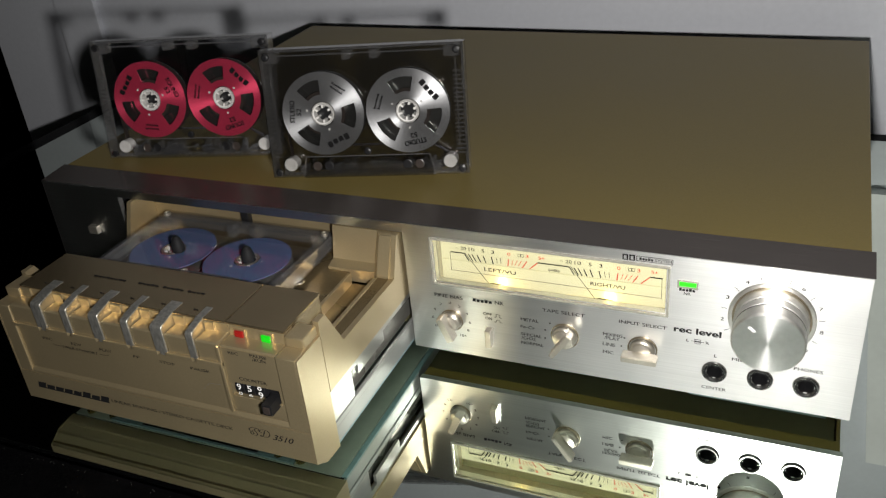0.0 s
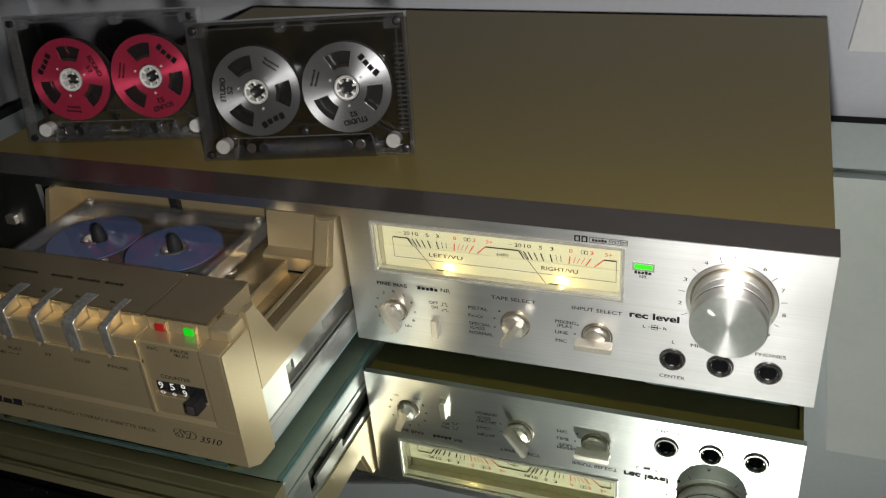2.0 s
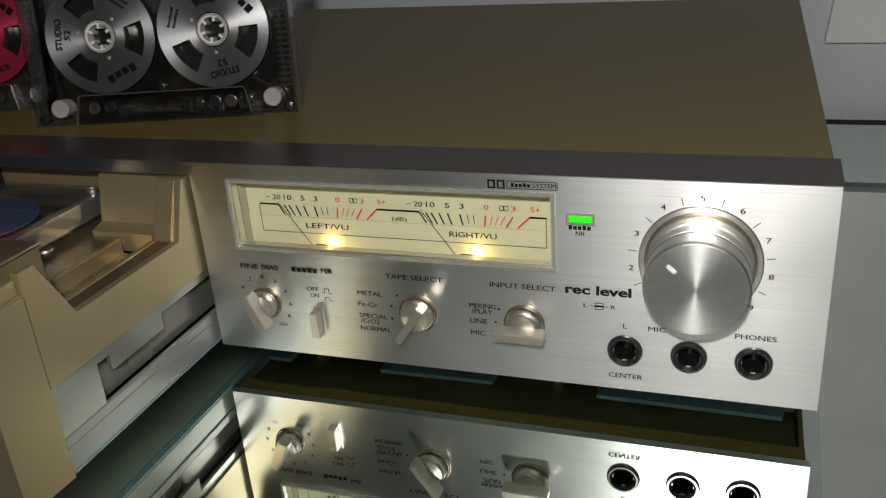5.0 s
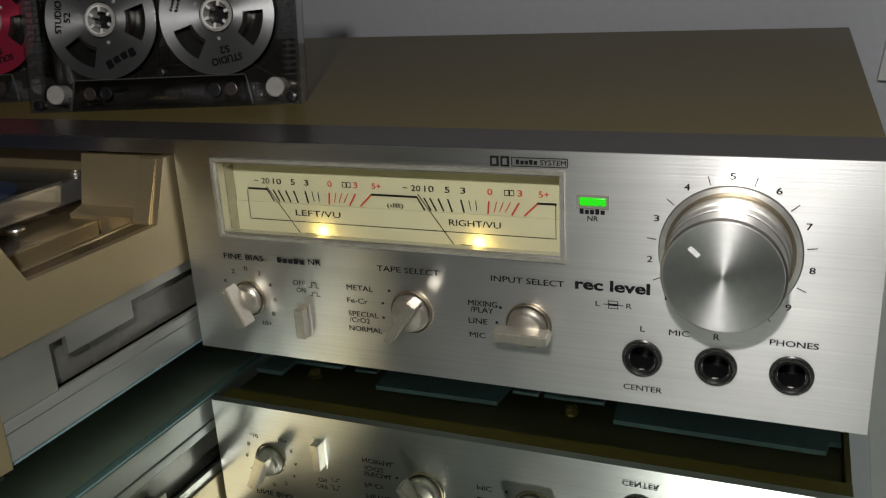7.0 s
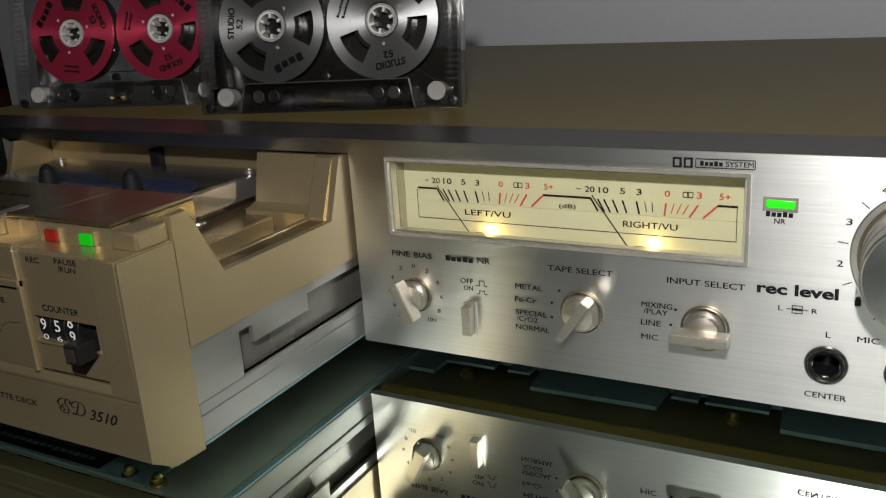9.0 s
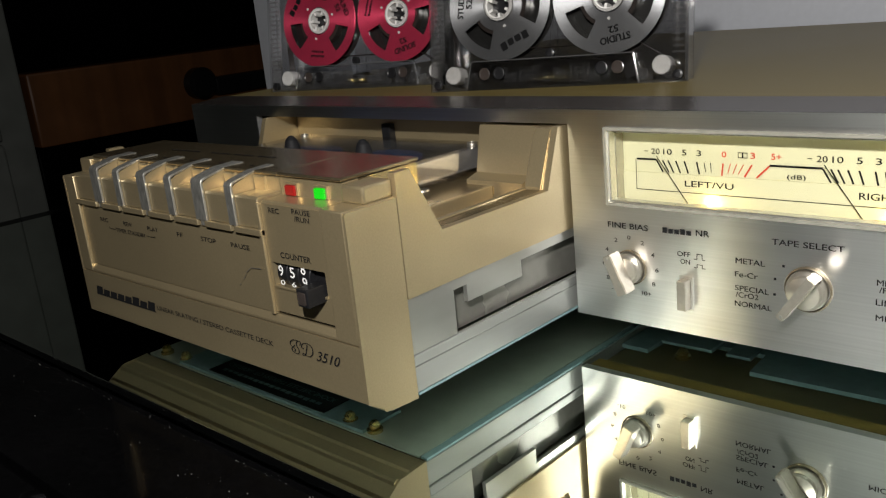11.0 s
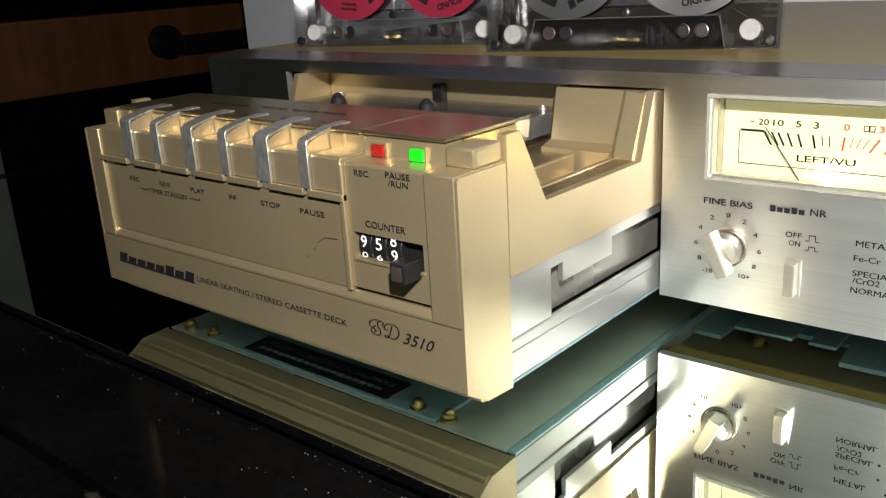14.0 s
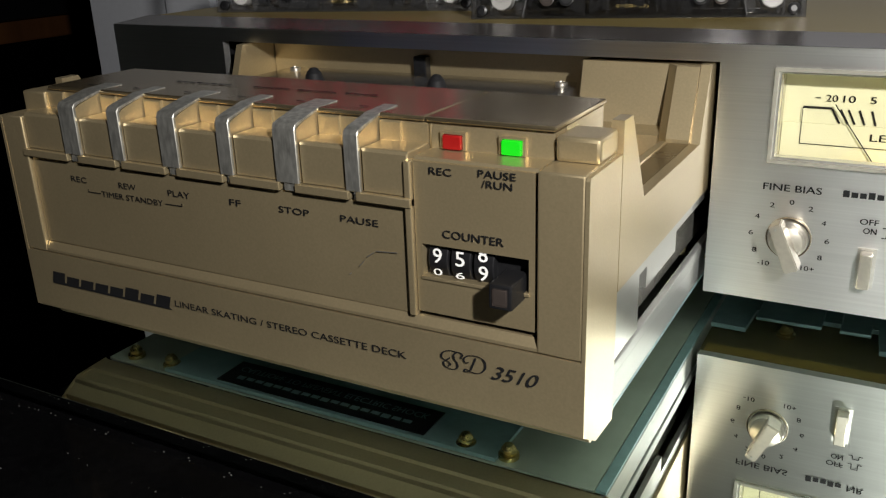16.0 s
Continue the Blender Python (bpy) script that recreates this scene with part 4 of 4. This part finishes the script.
# ---- cassettes ----
def reel(parent, x, z, metal, y0, y1, turn, printed):
    """A small metal spool: front flange with three windows, back flange, hub with teeth."""
    R, n = 0.0207, 72
    bm = bmesh.new()
    rad = [0.0062, 0.0095, 0.0168, R]
    hub_y = y0
    vs = [[bm.verts.new((r * math.cos(2 * math.pi * i / n), hub_y, r * math.sin(2 * math.pi * i / n))) for i in range(n)] for r in rad]
    for k in range(3):
        for i in range(n):
            if k == 1 and metal is not BLUE_REEL and (i % 24) < 9:
                continue
            j = (i + 1) % n
            bm.faces.new((vs[k][i], vs[k][j], vs[k + 1][j], vs[k + 1][i]))
    got = bmesh.ops.extrude_face_region(bm, geom=bm.faces[:])
    bmesh.ops.translate(bm, vec=(0, 0.0005, 0), verts=[g for g in got["geom"] if isinstance(g, bmesh.types.BMVert)])
    bmesh.ops.recalc_face_normals(bm, faces=bm.faces)
    f = part("reel", bm, metal, parent, "", pose(x, 0, z, 0, turn))
    # metal reels: back flange coloured dark for the shade seen through the windows
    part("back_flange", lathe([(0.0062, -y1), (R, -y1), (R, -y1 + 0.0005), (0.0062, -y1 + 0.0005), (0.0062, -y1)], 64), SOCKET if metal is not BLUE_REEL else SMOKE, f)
    if metal is not BLUE_REEL:
        # black disc closing the hub hole, standing in for the shadow inside it
        part("hub_shade_disc", lathe([(0, -y1 + 0.0004), (0.0044, -y1 + 0.0004), (0.0044, -y1)], 32), BLACK, f)
    part("hub", lathe([(0.0045, -y1), (0.0045, -y0 + 0.0003), (0.0058, -y0 + 0.0003), (0.0058, -y1)], 40), WHITE_PLASTIC if metal is not BLUE_REEL else NICKEL, f, "pale hub")
    bm = bmesh.new()
    for i in range(6):
        a = math.radians(60 * i)
        m = Matrix.Rotation(a, 4, "Y") @ Matrix.Translation((0.0038, (y0 + y1) / 2, 0)) @ Matrix.Diagonal((0.0018, (y1 - y0) * 0.95, 0.0010, 1))
        bmesh.ops.create_cube(bm, size=1, matrix=m)
    part("teeth", bm, WHITE_PLASTIC, f)
    part("tape_pack", lathe([(0.0064, -y1 + 0.0007), (0.0110 if turn else 0.0145, -y1 + 0.0007), (0.0110 if turn else 0.0145, -y0 - 0.0008), (0.0064, -y0 - 0.0008)], 48), TAPE, f)
    for i in range(3):
        bm = lathe([(0, 0.0001), (0.0006, 0.0001), (0.0006, 0)], 12)
        a = math.radians(120 * i + 75)
        part("rivet", bm, WHITE_PLASTIC, f, "", pose(0.0082 * math.cos(a), y0, 0.0082 * math.sin(a)))
    if printed:
        a0 = 82.5
        for i, (kind, text) in enumerate((("bar", ""), ("word", printed), ("small", ""))):
            a = a0 - 120 * i
            at = Matrix.Rotation(math.radians(-a), 4, "Y") @ Matrix.Translation((0.0150 if kind != "word" else 0.0140, y0 - 0.0002, 0)) @ Matrix.Rotation(math.radians(90), 4, "Y")
            if kind == "bar":
                bars(f, INK, 0.0125, 0.0030, 4, at)
            elif kind == "word":
                lettering(text, f, INK, 0.0112, 0.0026, at @ pose(0, 0, 0.0016), 0.02)
                lettering("52", f, INK, 0.0036, 0.0025, at @ pose(0, 0, -0.0018), 0.02)
            else:
                bars(f, INK, 0.0078, 0.0011, 7, at @ pose(0, 0, 0.0010))
                bars(f, INK, 0.0072, 0.0011, 6, at @ pose(0, 0, -0.0010))
    return f


def shell_half(w, h, y0, y1):
    """A flat half shell with clipped corners and two round hub holes."""
    bm = bmesh.new()
    n = 16
    for s in (-1, 1):
        cx, cz, hw = s * w / 4 - s * 0.0038, 0.0316, 0.0213
        xa, xb = (-w / 2, 0) if s < 0 else (0, w / 2)
        ring = [bm.verts.new((s * hw + 0.0050 * math.cos(2 * math.pi * i / n), y0, cz + 0.0050 * math.sin(2 * math.pi * i / n))) for i in range(n)]
        rim = []
        for i in range(n):
            dx, dz = math.cos(2 * math.pi * i / n), math.sin(2 * math.pi * i / n)
            k = min(((xb if dx > 0 else xa) - s * hw) / dx if abs(dx) > 1e-6 else 9, ((h if dz > 0 else 0) - cz) / dz if abs(dz) > 1e-6 else 9)
            rim.append(bm.verts.new((s * hw + k * dx, y0, cz + k * dz)))
        for i in range(n):
            j = (i + 1) % n
            bm.faces.new((ring[i], ring[j], rim[j], rim[i]))
        for i in range(n):
            j = (i + 1) % n
            p, q = rim[i].co, rim[j].co
            if abs(p.x - q.x) > 1e-6 and abs(p.z - q.z) > 1e-6:
                cxn = xb if max(p.x, q.x) > xb - 1e-6 else xa
                czn = h if max(p.z, q.z) > h - 1e-6 else 0
                bm.faces.new((rim[i], rim[j], bm.verts.new((cxn, y0, czn))))
    got = bmesh.ops.extrude_face_region(bm, geom=bm.faces[:])
    bmesh.ops.translate(bm, vec=(0, y1 - y0, 0), verts=[g for g in got["geom"] if isinstance(g, bmesh.types.BMVert)])
    bmesh.ops.recalc_face_normals(bm, faces=bm.faces)
    return bm


def cassette(label, shell_mat, metal, printed, at, ribs, turns):
    """Compact cassette standing on its tape edge: x across, y thickness (front at 0), z up."""
    W, Hh, T = 0.1004, 0.0638, 0.0090
    c = thing("compact_cassette", label, "cassette", "cassettes", at)
    part("shell_front", shell_half(W, Hh, 0.0, 0.0010), shell_mat, c, "clear front half of the shell")
    part("shell_back", shell_half(W, Hh, T - 0.0010, T), shell_mat, c, "clear back half of the shell")
    bm = bmesh.new()
    for b in ((-W / 2, -W / 2 + 0.0014, 0.0011, T - 0.0011, 0, Hh), (W / 2 - 0.0014, W / 2, 0.0011, T - 0.0011, 0, Hh), (-W / 2 + 0.0015, W / 2 - 0.0015, 0.0011, T - 0.0011, Hh - 0.0014, Hh), (-W / 2 + 0.0015, W / 2 - 0.0015, 0.0011, T - 0.0011, 0, 0.0010)):
        box(bm, *b, 0.0002)
    part("rim", bm, MOULDED, c)
    bm = bmesh.new()
    prism(bm, [(-0.0335, 0.0), (0.0335, 0.0), (0.0315, 0.0108), (-0.0315, 0.0108)], "y", -0.0014, -0.0001)
    part("head_block", bm, shell_mat, c, "raised trapezoid along the tape edge")
    bm = bmesh.new()
    for x in (-0.0440, -0.0425, -0.0290, -0.0205, -0.0125, -0.0075, 0.0075, 0.0125, 0.0205, 0.0290, 0.0425, 0.0440):
        box(bm, x - 0.0004, x + 0.0004, 0.0012, T - 0.0012, 0.0012, 0.0060 + 0.0025 * (abs(x) < 0.03), 0.0001)
    for x in (-0.0345, -0.0160, 0.0160, 0.0345):
        box(bm, x - 0.0016, x + 0.0016, 0.0012, T - 0.0012, 0.0012, 0.0052, 0.0003)
    for x0, x1, z0, z1 in ((-0.0480, -0.0415, Hh - 0.0068, Hh - 0.0018), (0.0405, 0.0480, Hh - 0.0068, Hh - 0.0018), (-0.0090, -0.0045, Hh - 0.0062, Hh - 0.0018), (0.0045, 0.0090, Hh - 0.0062, Hh - 0.0018)):
        box(bm, x0, x1, 0.0012, T - 0.0012, z0, z1, 0.0005)
    rnd = random.Random(int(at.translation.x * 1e4))
    for i in range(44):
        x = rnd.uniform(-0.036, 0.036)
        w, h = rnd.uniform(0.0006, 0.0022), rnd.uniform(0.0012, 0.0045)
        z = rnd.uniform(0.0012, 0.0045)
        box(bm, x - w / 2, x + w / 2, 0.0013, rnd.uniform(0.003, T - 0.0013), z, z + h, 0.0004 if w > 0.0010 else 0.0002)
    tagged(part("inner_posts", bm, MOULDED, c, "moulded clear posts and corner blocks"), kind="stuff")
    for a, b in (((-0.0335, 0.0006), (-0.0315, 0.0104)), ((0.0335, 0.0006), (0.0315, 0.0104)), ((-0.0315, 0.0108), (0.0315, 0.0108))):
        d = Vector((b[0] - a[0], 0, b[1] - a[1]))
        m = Matrix.Translation(((a[0] + b[0]) / 2, -0.0014, (a[1] + b[1]) / 2)) @ Matrix.Rotation(-math.atan2(d.z, d.x), 4, "Y") @ Matrix.Diagonal((d.length, 0.0005, 0.0004, 1))
        bm = bmesh.new()
        bmesh.ops.create_cube(bm, size=1, matrix=m)
        part("block_edge", bm, MOULDED, c)
    bm = bmesh.new()
    for i in range(ribs):
        z = 0.010 + i * 0.0021
        for s in (-1, 1):
            box(bm, s * 0.0466 - 0.0022, s * 0.0466 + 0.0022, 0.0012, 0.0018, z, z + 0.0007)
    part("grip_ribs", bm, MOULDED, c)
    bm = bmesh.new()
    for s in (-1, 1):
        box(bm, s * (W / 2 - 0.0042) - 0.0003, s * (W / 2 - 0.0042) + 0.0003, 0.0012, 0.0040, 0.0115, Hh - 0.0075, 0.0001)
    box(bm, -W / 2 + 0.009, W / 2 - 0.009, 0.0012, 0.0034, Hh - 0.0036, Hh - 0.0031, 0.0001)
    part("inner_rim", bm, MOULDED, c)
    for s in (-1, 1):
        part("roller", lathe([(0, -0.0011), (0.0010, -0.0011), (0.0010, -0.0014), (0.0016, -0.0014), (0.0016, -0.0011), (0.0031, -0.0011), (0.0034, -0.0014), (0.0034, -0.0075), (0, -0.0075)], 32), WHITE_PLASTIC, c, "white guide roller", pose(s * 0.0408, 0, 0.0062))
    for x, z in ((-0.0468, Hh - 0.0036), (0.0468, Hh - 0.0036), (-0.0468, 0.0026), (0.0468, 0.0026), (0.0, 0.0125)):
        part("screw", lathe([(0, 0.0001), (0.0009, 0.0001), (0.0010, 0.0006), (0.0017, 0.0004), (0.0018, -0.001)], 20), BLACK if metal is not BLUE_REEL else NICKEL, c, "", pose(x, 0, z))
    for i, x in enumerate((-0.0213, 0.0213)):
        reel(c, x, 0.0316, metal, 0.0018, 0.0070, turns[i], printed)
    bm = bmesh.new()
    for a, b in (((-0.0400, 0.0100), (-0.0418, 0.0300)), ((0.0400, 0.0100), (0.0300, 0.0160)), ((-0.0375, 0.0028), (0.0375, 0.0028)), ((-0.0300, 0.0150), (0.0300, 0.0150))):
        d = (Vector((b[0], 0, b[1])) - Vector((a[0], 0, a[1])))
        m = Matrix.Translation(((a[0] + b[0]) / 2, T / 2, (a[1] + b[1]) / 2)) @ Matrix.Rotation(-math.atan2(d.z, d.x), 4, "Y") @ Matrix.Diagonal((d.length, 0.0038, 0.0002, 1))
        bmesh.ops.create_cube(bm, size=1, matrix=m)
    part("tape", bm, TAPE, c, "dark magnetic tape")
    for x in (-0.0260, -0.0200, 0.0200, 0.0260):
        part("guide_hole", lathe([(0.0, -0.0001), (0.0016, -0.0001), (0.0019, 0.0001), (0.0023, 0.0)], 20), TAPE if abs(x) > 0.022 else BLACK, c, "", pose(x, -0.0017, 0.0060))
    part("pressure_pad", boxed(-0.0050, 0.0050, 0.0030, 0.0060, 0.0034, 0.0044), BRASS, c)
    return c


TOP = 0.0804
cassette("clear cassette with red metal reels standing on the deck", CLEAR, RED_ALU, "SOUND", pose(-0.3380, 0.0430, TOP, -9, 0, 13.5), 18, (-62, 37))
cassette("smoky clear cassette with silver metal reels standing on the deck", SMOKY, SILVER_ALU, "STUDIO", pose(-0.2288, 0.0412, TOP, -9, 0, 15), 20, (148, 42))
cassette("clear cassette with blue iridescent reels lying in the drawer", CLEAR, BLUE_REEL, "", pose(-0.2840, -0.0558, 0.0660, -90, 0, 0), 8, (20, 75))

# ---- far things in the dark room ----
cab = thing("wooden_cabinet", "dark orange-brown wooden cabinet in the unlit room", "cabinet")
part("carcass", boxed(-1.90, -1.46, 0.345, 1.10, -0.72, -0.052, 0.004), TABLE_BLACK, cab)
part("wood_front", boxed(-1.90, -1.44, 0.345, 1.10, -0.050, 0.066, 0.004), WOOD, cab, "orange-brown veneered board")
part("upper_carcass", boxed(-1.90, -1.50, 0.345, 1.10, 0.068, 0.70, 0.004), TABLE_BLACK, cab)
part("knob", lathe([(0, 0.03), (0.022, 0.028), (0.028, 0.02), (0.028, 0)], 32), BLACK, cab, "black round knob", pose(-1.44, 0.64, 0.012, 0, 0, 90))
part("bar", boxed(-1.438, -1.41, 0.66, 1.0, -0.012, 0.020, 0.004), BLACK, cab)
ward = thing("white_cupboard", "white lacquered cupboard, its colour greyed for the dim room", "cupboard")
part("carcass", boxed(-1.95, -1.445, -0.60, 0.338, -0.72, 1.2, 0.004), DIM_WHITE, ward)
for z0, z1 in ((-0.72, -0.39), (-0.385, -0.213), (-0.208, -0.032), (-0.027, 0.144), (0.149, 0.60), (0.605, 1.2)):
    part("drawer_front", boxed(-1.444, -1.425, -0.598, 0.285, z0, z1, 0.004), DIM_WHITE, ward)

# ---- a plug lying on the front board ----
plug = thing("audio_plug", "chrome audio plug with a clear sleeve lying on the table", "audio plug")
part("pin", lathe([(0, 0.0), (0.0008, 0.0002), (0.0013, 0.0016), (0.0009, 0.0026), (0.0015, 0.0034), (0.0015, 0.012), (0.0017, 0.0122), (0.0017, 0.0145), (0.0015, 0.0147), (0.0015, 0.040), (0, 0.040)], 24), KNOB_ALU, plug, "", pose(-0.2510, -0.1610, 0.0016))
part("band", lathe([(0.0015, 0.0), (0.0024, 0.0), (0.0024, 0.004), (0.0015, 0.004)], 24), NICKEL, plug, "", pose(-0.2510, -0.1725, 0.0016))
bm = lathe([(0.0012, 0.004), (0.0030, 0.0035), (0.0045, 0.0), (0.0042, -0.003), (0.0018, -0.0045)], 18)
for v in bm.verts:
    v.co += Vector((noise.noise(v.co * 900), noise.noise(v.co * 900 + Vector((5, 0, 0))), noise.noise(v.co * 900 + Vector((0, 7, 0))))) * 0.0011
part("sleeve", bm, CLEAR, plug, "crumpled clear plastic sleeve", pose(-0.2490, -0.1600, 0.0036))

rnd = random.Random(4)
for i in range(14):
    x, z = rnd.gauss(-0.088, 0.012), rnd.uniform(0.014, 0.028)
    l, ang = rnd.uniform(0.0002, 0.0010), rnd.uniform(0.9, 2.2)
    part("scratch", stroke(bmesh.new(), x, z, x + l * math.cos(ang), z + l * math.sin(ang), 0.00008, -0.00025), WHITE_INK, deck)
# dust specks; the row nearest the mirror also draws the bevel's pale highlight
bm = bmesh.new()
for i in range(420):
    k = rnd.random()
    x = rnd.uniform(-0.62, 0.1)
    y, z = (rnd.gauss(-0.1112, 0.0005) if k < 0.45 else rnd.gauss(-0.1222, 0.0013) if k < 0.85 else rnd.uniform(-0.147, -0.112)), MIRROR_Z - 0.0034
    s = rnd.uniform(0.00007, 0.0002)
    box(bm, x, x + s * rnd.uniform(1, 2.5), y, y + s, z, z + s)
dust = new("dust", mesh_of("dust", bm, DUST))
tagged(dust, "pale dust specks, one row also standing in for the table edge's highlight", "dust", "", "stuff")
